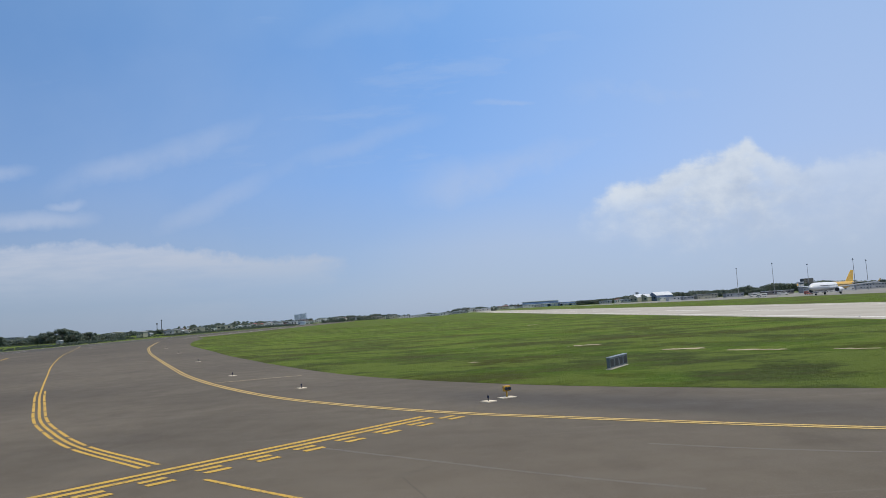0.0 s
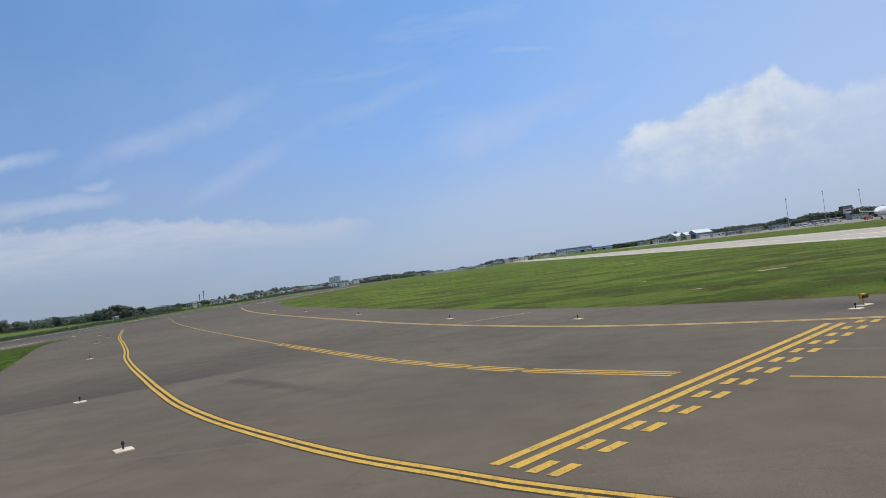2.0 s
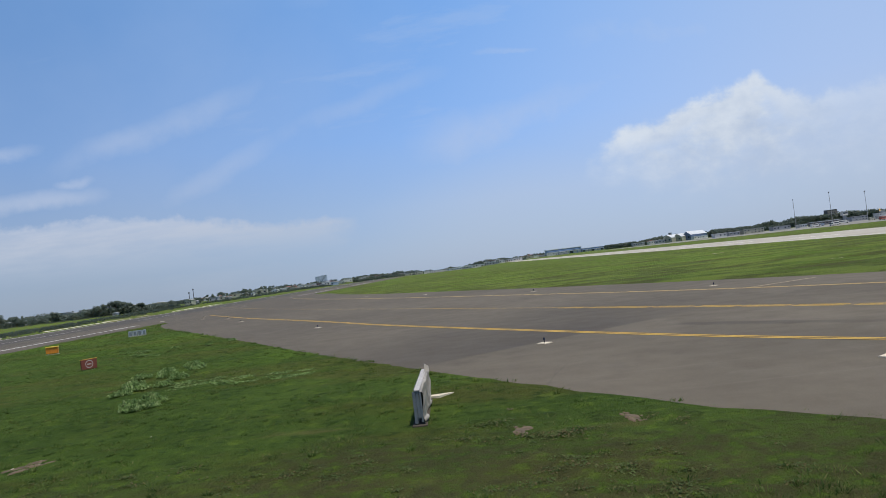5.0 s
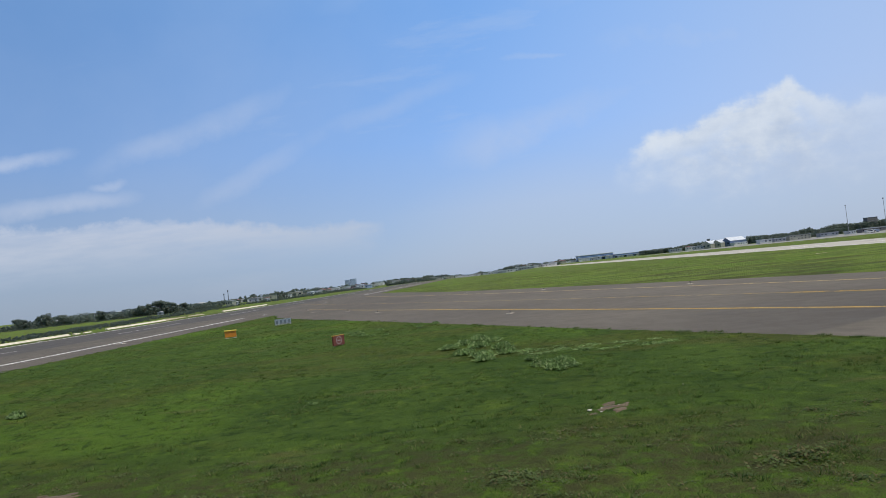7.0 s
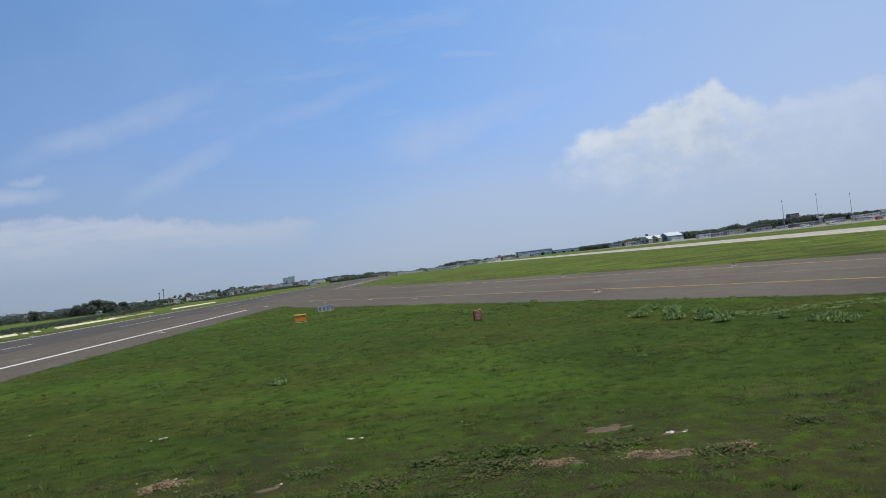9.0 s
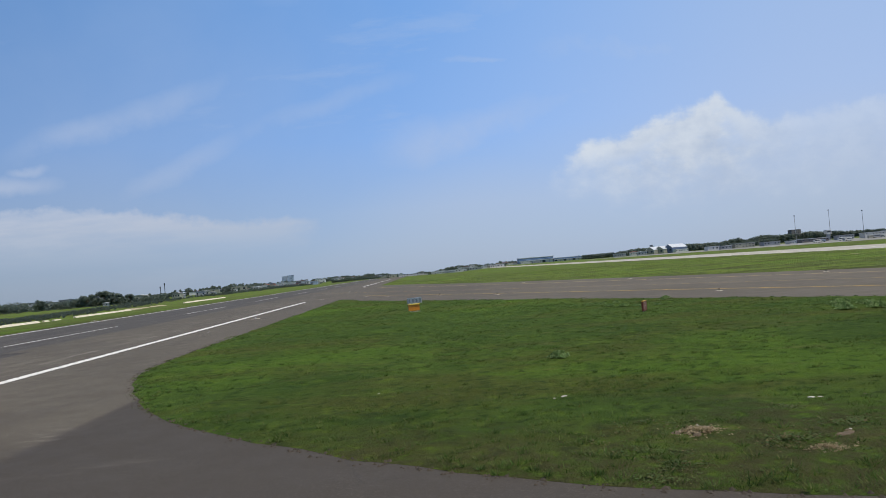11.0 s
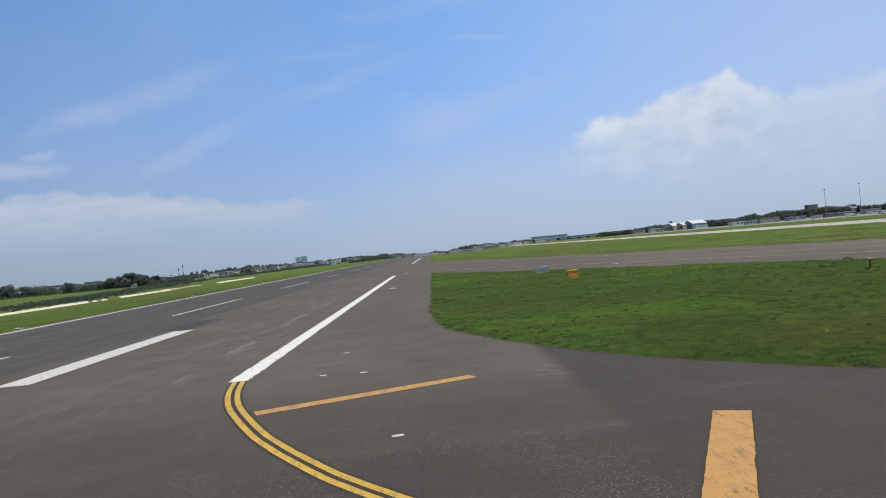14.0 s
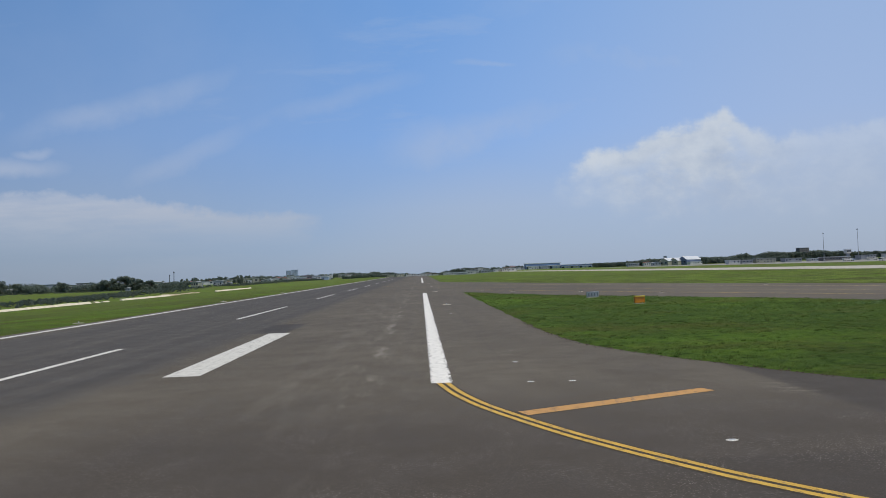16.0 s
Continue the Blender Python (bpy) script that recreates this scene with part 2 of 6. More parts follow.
    lay = g.math("MULTIPLY", lay, g.math("MULTIPLY", g.step(x, 60.0, 72.0), g.step(g.math("ADD", x, g.math("MULTIPLY", mid, 4.0)), 94.0, 82.0)))
    core = g.math("MULTIPLY", g.step(q, 9.0, 0.5), g.math("MULTIPLY", g.step(x, 72.0, 77.0), g.step(x, 89.0, 82.0)))
    base = g.mix(g.math("MULTIPLY", lay, g.math("MULTIPLY_ADD", core, 0.24, 0.66)), base, (0.066, 0.056, 0.045))
    # a dark oily scrape past the overlay's end
    run = g.math("MULTIPLY_ADD", x, 0.642, g.math("MULTIPLY", y, -0.766))
    side = g.math("MULTIPLY_ADD", x, 0.766, g.math("MULTIPLY_ADD", y, 0.642, g.math("MULTIPLY_ADD", mid, 1.4, -0.7)))
    scrape = g.math("MULTIPLY", g.step(g.math("ABSOLUTE", g.math("SUBTRACT", side, 90.5)), 0.9, 0.15), g.math("MULTIPLY", g.step(run, 24.0, 25.5), g.step(run, 40.0, 29.0)))
    base = g.mix(g.math("MULTIPLY", scrape, 0.6), base, (0.052, 0.045, 0.038))
    # tyre-darkened track beside the guard lights
    spot = g.math("MULTIPLY", g.step(g.math("ABSOLUTE", g.math("SUBTRACT", g.math("MULTIPLY_ADD", x, 0.62, g.math("MULTIPLY", y, 0.78)), 103.5)), 4.2, 0.5),
                  g.math("MULTIPLY", g.step(x, 112.0, 120.0), g.step(x, 142.0, 126.0)))
    base = g.mix(g.math("MULTIPLY", spot, 0.72), base, (0.060, 0.054, 0.049))
    # smoother, darker surfacing at the runway entry, ending at a straight joint
    jag = g.math("MULTIPLY_ADD", grit, 0.9, -0.45)
    low = g.math("MULTIPLY", g.step(g.math("ADD", y, jag), 15.3, 14.8), g.step(g.math("ADD", x, wide), 0.0, 9.0))
    joint = g.math("MAXIMUM", g.step(g.math("ADD", x, jag), 13.1, 13.6), low)
    entry = g.math("MULTIPLY", g.step(g.math("ADD", x, g.math("MULTIPLY_ADD", mid, 6.0, -3.0)), 66.0, 40.0), g.math("MULTIPLY", joint, g.step(y, 62.0, 44.0)))
    base = g.mix(g.math("MULTIPLY", entry, 0.9), base, (0.056, 0.047, 0.039))
    # pale crushed stone along the joint
    near = g.math("MULTIPLY", g.step(g.math("ABSOLUTE", g.math("SUBTRACT", x, 13.0)), 1.2, 0.1), g.math("MULTIPLY", g.step(y, 21.0, 23.5), g.step(y, 26.5, 24.6)))
    lip = g.math("MULTIPLY", g.step(g.math("ABSOLUTE", g.math("SUBTRACT", g.math("ADD", y, jag), 15.6)), 0.4, 0.1), g.math("MULTIPLY", g.step(x, 8.0, 12.0), g.step(x, 14.0, 13.2)))
    near = g.math("MAXIMUM", near, g.math("MULTIPLY", lip, 0.7))
    base = g.mix(g.math("MULTIPLY", near, g.step(g.noise(g.mapping(p, (0.6, 1.6, 1)), 1.7, 6.0, 0.7), 0.48, 0.66, 0.0, 0.5)), base, (0.26, 0.232, 0.195))
    sc = g.noise(g.mapping(p, (0.25, 1.0, 1), (0, 0, 40)), 0.5, 7.0, 0.7)
    base = g.mix(g.math("MULTIPLY", g.math("MULTIPLY", g.step(sc, 0.60, 0.74), 0.28), east), base, (0.19, 0.17, 0.148))
    # long thin tyre and drag marks
    dm = g.noise(g.mapping(p, (0.035, 2.2, 1), (0, 0, -12)), 0.6, 5.0, 0.6)
    base = g.mix(g.math("MULTIPLY", g.math("MULTIPLY", g.step(dm, 0.60, 0.70), 0.22), g.step(x, 60.0, 90.0)), base, (0.20, 0.185, 0.165))
    base = g.mix(g.math("MULTIPLY", g.step(grit, 0.53, 0.70), 0.32), base, (0.175, 0.152, 0.122))
    base = g.mix(g.math("MULTIPLY", g.step(fine, 0.46, 0.60), g.step(x, 15.0, 60.0, 0.80, 0.30)), base, (0.040, 0.034, 0.028))
    cell = g.put("ShaderNodeTexVoronoi", {"Vector": p, "Scale": 19.0, "Randomness": 1.0})
    fleck = g.math("MULTIPLY", g.step(g.math("ADD", cell.outputs["Distance"], g.math("MULTIPLY_ADD", fine, 0.5, -0.25)), 0.40, 0.22), g.step(g.put("ShaderNodeSeparateColor", {0: cell.outputs["Color"]}).outputs[0], 0.45, 0.75))
    fleck = g.math("MULTIPLY", fleck, g.step(g.noise(p, 0.3, 4.0), 0.36, 0.66))
    base = g.mix(g.math("MULTIPLY", fleck, g.step(x, 12.4, 14.2, 0.72, 0.16)), base, (0.31, 0.28, 0.238))
    crack = g.put("ShaderNodeTexVoronoi", {"Vector": g.mapping(p, (1, 1, 1)), "Scale": 0.11, "Randomness": 1.0}, feature="DISTANCE_TO_EDGE").outputs[0]
    crack = g.math("MULTIPLY", g.step(g.math("ADD", crack, g.math("MULTIPLY_ADD", grit, 0.02, -0.01)), 0.004, 0.0015), g.step(big, 0.50, 0.62))
    base = g.mix(g.math("MULTIPLY", crack, 0.3), base, (0.035, 0.032, 0.03))
    finish(g, base, g.step(mid, 0.2, 0.8, 0.72, 0.86), 0.0, g.math("ADD", fine, grit), g.step(x, 15.0, 60.0, 0.45, 0.15), 0.015, Specular_IOR_Level=0.20)
    return m


def grass_material(name, far=0.0):
    """Turf with lush and olive patches, clumps and dry spots; far turf has haze in its colours."""
    m, g, p = material(name)
    big = g.noise(p, 0.028, 5.0, 0.62)
    mid = g.noise(g.mapping(p, (1, 0.7, 1)), 0.22, 6.0, 0.62)
    clump = g.noise(p, 1.7, 6.0, 0.66)
    fine = g.noise(p, 15.0, 4.0, 0.72)
    # far tones are paler and bluer, with distance haze painted in
    c = g.mix(g.step(mid, 0.32, 0.68), *(((0.070, 0.092, 0.030), (0.104, 0.134, 0.040)) if far else ((0.048, 0.086, 0.017), (0.076, 0.125, 0.023))))
    c = g.mix(g.math("MULTIPLY", g.step(big, 0.47, 0.58), 0.75 if far else 0.62), c, (0.105, 0.185, 0.022))
    olive = g.noise(g.mapping(p, (0.5, 1.1, 1), loc=(2, 8, 0)), 0.09, 5.0, 0.65)
    c = g.mix(g.math("MULTIPLY", g.step(olive, 0.48, 0.62), 0.7), c, (0.088, 0.090, 0.024))
    tuft = g.noise(g.mapping(p, (1, 1, 1), loc=(11, 5, 0)), 0.55, 6.0, 0.68)
    c = g.mix(g.math("MULTIPLY", g.step(tuft, 0.53, 0.66), 0.28 if far else 0.55), c, (0.034, 0.066, 0.012))
    c = g.mix(g.math("MULTIPLY", g.step(tuft, 0.45, 0.32), 0.60 if far else 0.42), c, (0.150, 0.215, 0.030))
    c = g.mix(g.math("MULTIPLY", g.step(clump, 0.52, 0.66), 0.35 if far else 0.80), c, (0.024, 0.050, 0.010))
    c = g.mix(g.math("MULTIPLY", g.step(clump, 0.46, 0.30), 0.55), c, (0.130, 0.195, 0.026))
    dry = g.noise(g.mapping(p, (0.55, 1.5, 1), loc=(7, 3, 0)), 0.21, 6.0, 0.66)
    c = g.mix(g.math("MULTIPLY", g.step(dry, 0.585, 0.72), 0.55), c, (0.150, 0.130, 0.052))
    c = g.mix(g.math("MULTIPLY", g.step(fine, 0.54, 0.75), 0.45), c, (0.026, 0.050, 0.007))
    c = g.mix(g.math("MULTIPLY", g.step(fine, 0.42, 0.28), 0.30), c, (0.165, 0.215, 0.032))
    yy = g.put("ShaderNodeSeparateXYZ", {0: p}).outputs[1]
    belt = g.math("MULTIPLY", g.step(g.math("ADD", yy, g.math("MULTIPLY_ADD", mid, 14.0, -7.0)), 21.0, 14.0), g.step(clump, 0.36, 0.58))
    c = g.mix(g.math("MULTIPLY", belt, 0.68), c, (0.082, 0.072, 0.034))
    if far:
        lush = g.noise(g.mapping(p, (0.55, 1.0, 1), (0, 0, -30), (4, 9, 0)), 0.13, 8.0, 0.72)
        c = g.mix(g.math("MULTIPLY", g.step(lush, 0.47, 0.56), far), c, (0.165, 0.222, 0.046))
        c = g.mix(g.math("MULTIPLY", g.step(lush, 0.46, 0.36), 0.7), c, (0.092, 0.094, 0.040))
    finish(g, c, 0.92, 0.0, g.math("ADD", g.math("MULTIPLY", clump, 2.0), fine), 1.0, 0.16 if not far else 0.22, Specular_IOR_Level=0.05)
    return m


def blade_material(name, low, high, dry, through=0.45):
    """Leaves: a lit face and some light let through."""
    m, g, p = material(name)
    r = g.put("ShaderNodeNewGeometry").outputs["Random Per Island"]
    mid = g.noise(p, 0.25, 4.0)
    own = g.math("ADD", g.math("MULTIPLY", r, 0.45), g.math("MULTIPLY", g.step(g.noise(p, 0.9, 5.0, 0.6), 0.32, 0.68), 0.6), clamp=True)
    c = g.mix(own, low, high)
    c = g.mix(g.math("MULTIPLY", g.step(g.math("ADD", r, g.math("MULTIPLY", mid, 0.7)), 0.95, 1.25), 0.8), c, dry)
    a = g.put("ShaderNodeBsdfPrincipled", {"Base Color": c, "Roughness": 0.7, "Specular IOR Level": 0.25})
    b = g.put("ShaderNodeBsdfTranslucent", {"Color": c})
    s = g.put("ShaderNodeMixShader", {0: through, 1: a.outputs[0], 2: b.outputs[0]})
    g.put("ShaderNodeOutputMaterial", {0: s.outputs[0]})
    return m


def paint_material(name, col, wear=0.5, under=(0.10, 0.094, 0.088), rim=None):
    """Road paint, scuffed through to the asphalt in places."""
    m, g, p = material(name)
    n = g.noise(p, 2.2, 7.0, 0.72)
    f = g.noise(p, 21.0, 5.0, 0.7)
    streak = g.noise(g.mapping(p, (5.0, 0.7, 1)), 1.1, 6.0, 0.7)
    c = g.mix(g.step(n, 0.3, 0.72), tuple(k * 0.80 for k in col), col)
    hole = g.math("MULTIPLY", g.step(g.math("ADD", g.math("MULTIPLY", f, 0.45), g.math("MULTIPLY", streak, 0.65)), 0.585, 0.635), wear)
    c = g.mix(hole, c, under)
    gone = g.math("ADD", g.math("MULTIPLY", g.noise(g.mapping(p, (2.6, 1.0, 1), loc=(3, 1, 0)), 1.6, 6.0, 0.74), 0.8), g.math("MULTIPLY", f, 0.2))
    if rim is not None:
        # a stripe along y that has broken away from its edges inwards
        off = g.math("ABSOLUTE", g.math("SUBTRACT", g.put("ShaderNodeSeparateXYZ", {0: p}).outputs[0], rim[0]))
        gone = g.math("ADD", gone, g.step(off, rim[1] * 0.35, rim[1], -0.05, 0.075))
    c = g.mix(g.math("MULTIPLY", g.step(gone, 0.575, 0.60), 1.0 if rim else wear), c, (0.045, 0.038, 0.032))
    finish(g, c, 0.65, 0.0, f, 0.2, 0.008, Specular_IOR_Level=0.26)
    return m


M_RUNWAY = M_TAXI = asphalt("airfield asphalt")
M_GRASS = grass_material("mown grass")
M_FIELD = grass_material("haze-paled far grass", 0.25)
M_ROUGH = grass_material("haze-paled rough grass", 0.8)
M_BLADE = blade_material("grass blades", (0.030, 0.066, 0.014), (0.132, 0.215, 0.042), (0.20, 0.19, 0.07))
M_TUSSOCK = blade_material("tussock blades", (0.022, 0.048, 0.010), (0.085, 0.150, 0.026), (0.13, 0.14, 0.05))
M_WEED = blade_material("weed leaves", (0.040, 0.085, 0.022), (0.22, 0.34, 0.105), (0.32, 0.40, 0.18))
# distance haze is mixed into these leaf colours: paler and bluer than foliage
M_HAZYTREE = blade_material("haze-tinted tree leaves", (0.085, 0.118, 0.100), (0.155, 0.192, 0.152), (0.15, 0.16, 0.12))
M_STRAW = blade_material("dry straw", (0.17, 0.12, 0.065), (0.34, 0.27, 0.16), (0.40, 0.33, 0.21))
M_LOWWEED = blade_material("low weeds", (0.046, 0.080, 0.020), (0.135, 0.178, 0.058), (0.15, 0.115, 0.055))
M_BARK = plain("bark", (0.13, 0.10, 0.075), 0.9, scale=6)
M_YELLOW = paint_material("yellow road paint", (0.56, 0.355, 0.058), 0.5)
M_ORANGE = paint_material("orange road paint", (0.50, 0.275, 0.088), 0.6)
M_OLDYELLOW = paint_material("dusty yellow paint", (0.58, 0.41, 0.14), 0.45)
M_FADED = paint_material("faded yellow paint", (0.46, 0.36, 0.20), 0.7)
M_WHITE = paint_material("white road paint", (0.66, 0.64, 0.59), 0.85)
M_STRIPE = paint_material("chipped white edge paint", (0.76, 0.74, 0.69), 0.35, rim=(0.45, 0.46))
M_BRIGHT = paint_material("fresh white road paint", (0.80, 0.79, 0.75), 0.3)
M_OLDWHITE = paint_material("grimy white road paint", (0.60, 0.585, 0.535), 0.5)
M_BLACK = paint_material("dark brown outline paint", (0.050, 0.034, 0.013), 0.3)
M_RED = paint_material("red road paint", (0.55, 0.13, 0.11), 0.35)
M_SCUFF = paint_material("pale scuff in asphalt", (0.138, 0.120, 0.096), 0.75)
M_CONCRETE = plain("pale concrete", (0.52, 0.48, 0.40), 0.85, vary=0.22, scale=0.15)
M_CREAM = plain("cream concrete", (0.66, 0.60, 0.46), 0.85, vary=0.25, scale=0.4)
M_RUNWAY2 = plain("grey runway concrete", (0.40, 0.37, 0.315), 0.85, vary=0.2, scale=0.06, worn=(0.2, 0.19, 0.17), wear=0.3)
M_APRON = plain("oil-stained apron concrete", (0.235, 0.225, 0.20), 0.85, vary=0.3, scale=0.05, worn=(0.12, 0.115, 0.11), wear=0.3)
M_SLAB = plain("white-painted concrete", (0.66, 0.58, 0.45), 0.8, vary=0.25, scale=5)
M_DIRT = plain("bare earth", (0.125, 0.090, 0.055), 0.95, vary=0.5, scale=4.0, worn=(0.24, 0.19, 0.13), wear=0.7)
M_SOIL = plain("dark soil", (0.070, 0.054, 0.038), 0.95, vary=0.5, scale=2.0, worn=(0.17, 0.14, 0.105), wear=0.45)
M_SAND = plain("dry sand", (0.42, 0.36, 0.24), 0.95, vary=0.3, scale=0.7, worn=(0.55, 0.48, 0.35), wear=0.5)
M_STEEL = plain("galvanised steel", (0.45, 0.47, 0.49), 0.45, 0.7, scale=4)
M_DARK = plain("dark metal", (0.035, 0.035, 0.04), 0.5, 0.2)
M_SIGNBACK = plain("grey-blue sign back", (0.155, 0.18, 0.19), 0.55, 0.1, vary=0.3, scale=1.5)
M_TARP = plain("weathered grey sheeting", (0.36, 0.325, 0.27), 0.5, vary=0.45, scale=1.6, worn=(0.5, 0.34, 0.2), wear=0.35)
M_SIGNRED = plain("dark red sign enamel", (0.18, 0.042, 0.022), 0.45, scale=4)
M_SIGNWHITE = plain("white sign enamel", (0.46, 0.43, 0.40), 0.5)
# one sign in two tones: shade painted into the face, sunlight into the top
M_SIGNFACE_SHADED = plain("shaded orange-yellow sign face", (0.62, 0.22, 0.012), 0.5, scale=3)
M_SIGNTOP_LIT = plain("sunlit yellow sign casing", (0.85, 0.58, 0.06), 0.5)
M_LAMPYEL = plain("yellow lamp housing", (0.60, 0.33, 0.03), 0.45)
M_BLUELENS = plain("blue lamp lens", (0.012, 0.018, 0.05), 0.15)
M_WALL = plain("off-white wall", (0.60, 0.59, 0.55), 0.8, scale=0.2)
M_CREAMWALL = plain("cream painted wall", (0.72, 0.68, 0.54), 0.8, scale=0.2)
M_TAN = plain("tan cladding", (0.36, 0.35, 0.27), 0.7, scale=0.2)
M_BLUEWALL = plain("dark blue-grey cladding", (0.11, 0.15, 0.24), 0.6, scale=0.2)
M_BLUEROOF = plain("blue sheet roof", (0.10, 0.20, 0.55), 0.45, 0.1, scale=0.15)
M_WHITEROOF = plain("white sheet roof", (0.62, 0.64, 0.66), 0.4, scale=0.15)
M_GREYWALL = plain("grey rendered wall", (0.33, 0.34, 0.35), 0.85, scale=0.15)
M_BROWNWALL = plain("weathered grey-brown wall", (0.17, 0.155, 0.15), 0.85, scale=0.1)
M_PALEBLUE = plain("pale blue-grey cladding", (0.36, 0.43, 0.54), 0.6, scale=0.15)
M_HANGARBLUE = plain("blue hangar cladding", (0.20, 0.28, 0.45), 0.5, scale=0.05, vary=0.3)
M_SKYROOF = plain("pale blue sheet roof", (0.38, 0.52, 0.78), 0.45, scale=0.1)
M_MAST = plain("dark mast steel", (0.09, 0.095, 0.10), 0.6, 0.2)
M_REDROOF = plain("red sheet roof", (0.42, 0.13, 0.09), 0.6, scale=0.2)
M_GLASS = plain("dark window glass", (0.03, 0.04, 0.055), 0.12)
M_HULL = plain("white aircraft paint", (0.66, 0.67, 0.68), 0.3, scale=0.4, vary=0.06)
M_HULLYEL = plain("yellow aircraft paint", (0.58, 0.34, 0.03), 0.3, scale=0.4, vary=0.06)
M_TYRE = plain("rubber", (0.02, 0.02, 0.02), 0.8)

# ---------------- building helpers ----------------


def mesh_object(name, bm, mat, parent=None, label="", smooth=False):
    me = bpy.data.meshes.new(name)
    bm.to_mesh(me)
    bm.free()
    for mm in (mat if isinstance(mat, (list, tuple)) else [mat]):
        me.materials.append(mm)
    if smooth:
        for f in me.polygons:
            f.use_smooth = True
    ob = new(name, me)
    if parent is not None:
        ob.parent = parent
    if label:
        tagged(ob, label)
    return ob


def part(name, bm, mat, parent, label="", smooth=False):
    return mesh_object(name, bm, mat, parent, label, smooth)


def thing(name, label, category, m=None, group="", kind=""):
    ob = new(name)
    ob.empty_display_size = 0.3
    if m is not None:
        ob.matrix_basis = m
    return tagged(ob, label, category, group, kind)


def box(bm, lo, hi, bevel=0.0, turn=None):
    """A box between two corners, with its edges broken where bevel is given."""
    size = [b - a for a, b in zip(lo, hi)]
    mid = [(a + b) / 2 for a, b in zip(lo, hi)]
    r = bmesh.ops.create_cube(bm, size=1.0)
    vs = r["verts"]
    bmesh.ops.scale(bm, vec=size, verts=vs)
    if bevel:
        es = list({e for v in vs for e in v.link_edges})
        r2 = bmesh.ops.bevel(bm, geom=es, offset=bevel, segments=2, affect="EDGES", profile=0.6)
        vs = list({v for f in r2["faces"] for v in f.verts} | {v for v in vs if v.is_valid})
    if turn is not None:
        bmesh.ops.transform(bm, matrix=turn, verts=vs)
    bmesh.ops.translate(bm, vec=mid, verts=vs)
    return vs


def boxed(lo, hi, bevel=0.0, turn=None):
    bm = bmesh.new()
    box(bm, lo, hi, bevel, turn)
    return bm


def rod(bm, a, b, r0, r1=None, n=12):
    a, b = Vector(a), Vector(b)
    q = (b - a).to_track_quat("Z", "Y").to_matrix().to_4x4()
    r = bmesh.ops.create_cone(bm, cap_ends=True, segments=n, radius1=r0, radius2=r0 if r1 is None else r1, depth=(b - a).length)
    bmesh.ops.transform(bm, matrix=Matrix.Translation((a + b) / 2) @ q, verts=r["verts"])
    return r["verts"]


def rodded(a, b, r0, r1=None, n=12):
    bm = bmesh.new()
    rod(bm, a, b, r0, r1, n)
    return bm


def spline(points, step=1.5):
    """A smooth line through the points, cut into even steps."""
    p = [Vector(q).to_2d() if len(q) == 3 else Vector(q) for q in points]
    p = [p[0] * 2 - p[1]] + p + [p[-1] * 2 - p[-2]]
    out = []
    for a, b, c, d in zip(p, p[1:], p[2:], p[3:]):
        n = max(1, int((c - b).length / step))
        for i in range(n):
            t = i / n
            out.append(0.5 * ((2 * b) + (c - a) * t + (2 * a - 5 * b + 4 * c - d) * t * t + (3 * b - a - 3 * c + d) * t ** 3))
    out.append(p[-2])
    return out


def ribbon(bm, line, offset, width, z, ragged=0.0):
    """A flat painted band with a thin edge, running at an offset beside a line."""
    rows = []
    for i, q in enumerate(line):
        d = (line[min(i + 1, len(line) - 1)] - line[max(i - 1, 0)]).normalized()
        nrm = Vector((-d.y, d.x))
        k = (noise.noise((q.x * 2.1, q.y * 2.1, 0)) * ragged, noise.noise((q.x * 2.1, q.y * 2.1, 5)) * ragged)
        a, b = q + nrm * (offset - width / 2 + k[0]), q + nrm * (offset + width / 2 + k[1])
        rows.append((bm.verts.new((a.x, a.y, z)), bm.verts.new((b.x, b.y, z))))
    for (a, b), (c, d) in zip(rows, rows[1:]):
        bm.faces.new((a, c, d, b))


def quad(bm, corners, z):
    return bm.faces.new([bm.verts.new((x, y, z)) for x, y in corners])


def upward(bm):
    for f in bm.faces:
        f.normal_update()
        if f.normal.z < 0:
            f.normal_flip()


def marking(name, bm, mat, label, thick=0.004):
    upward(bm)
    return tagged(mesh_object(name, bm, mat), label, "road marking", kind="structure")


def inside(poly, x, y):
    hit, j = False, len(poly) - 1
    for i in range(len(poly)):
        (xi, yi), (xj, yj) = poly[i], poly[j]
        if (yi > y) != (yj > y) and x < (xj - xi) * (y - yi) / (yj - yi) + xi:
            hit = not hit
        j = i
    return hit


def edge_distance(poly, x, y):
    p, best = Vector((x, y)), 1e9
    for a, b in zip(poly, poly[1:] + poly[:1]):
        a, b = Vector(a), Vector(b)
        d = b - a
        t = max(0.0, min(1.0, (p - a).dot(d) / max(d.length_squared, 1e-9)))
        best = min(best, (p - a - d * t).length)
    return best


# ---------------- ground, runways and taxiways ----------------
Z_PAVE, Z_PAINT = 0.0, 0.007
RW_EAST, RW_WEST = 8.4, -40.2


def fall(x, y):
    """The land dips beyond the far end and to the west, and rises a little to the apron."""
    low = min(1.0, max(0.0, (-x - 48) / 102))
    dip = -0.0065 * max(0.0, y - 900) * min(1.0, max(0.0, (177 - x) / 77)) * (1 - low)
    west = -5.4 * low
    rise = 1.3 * min(1.0, max(0.0, (x - 241) / 79)) * min(1.0, max(0.0, (y - 70) / 80))
    return dip + west + rise


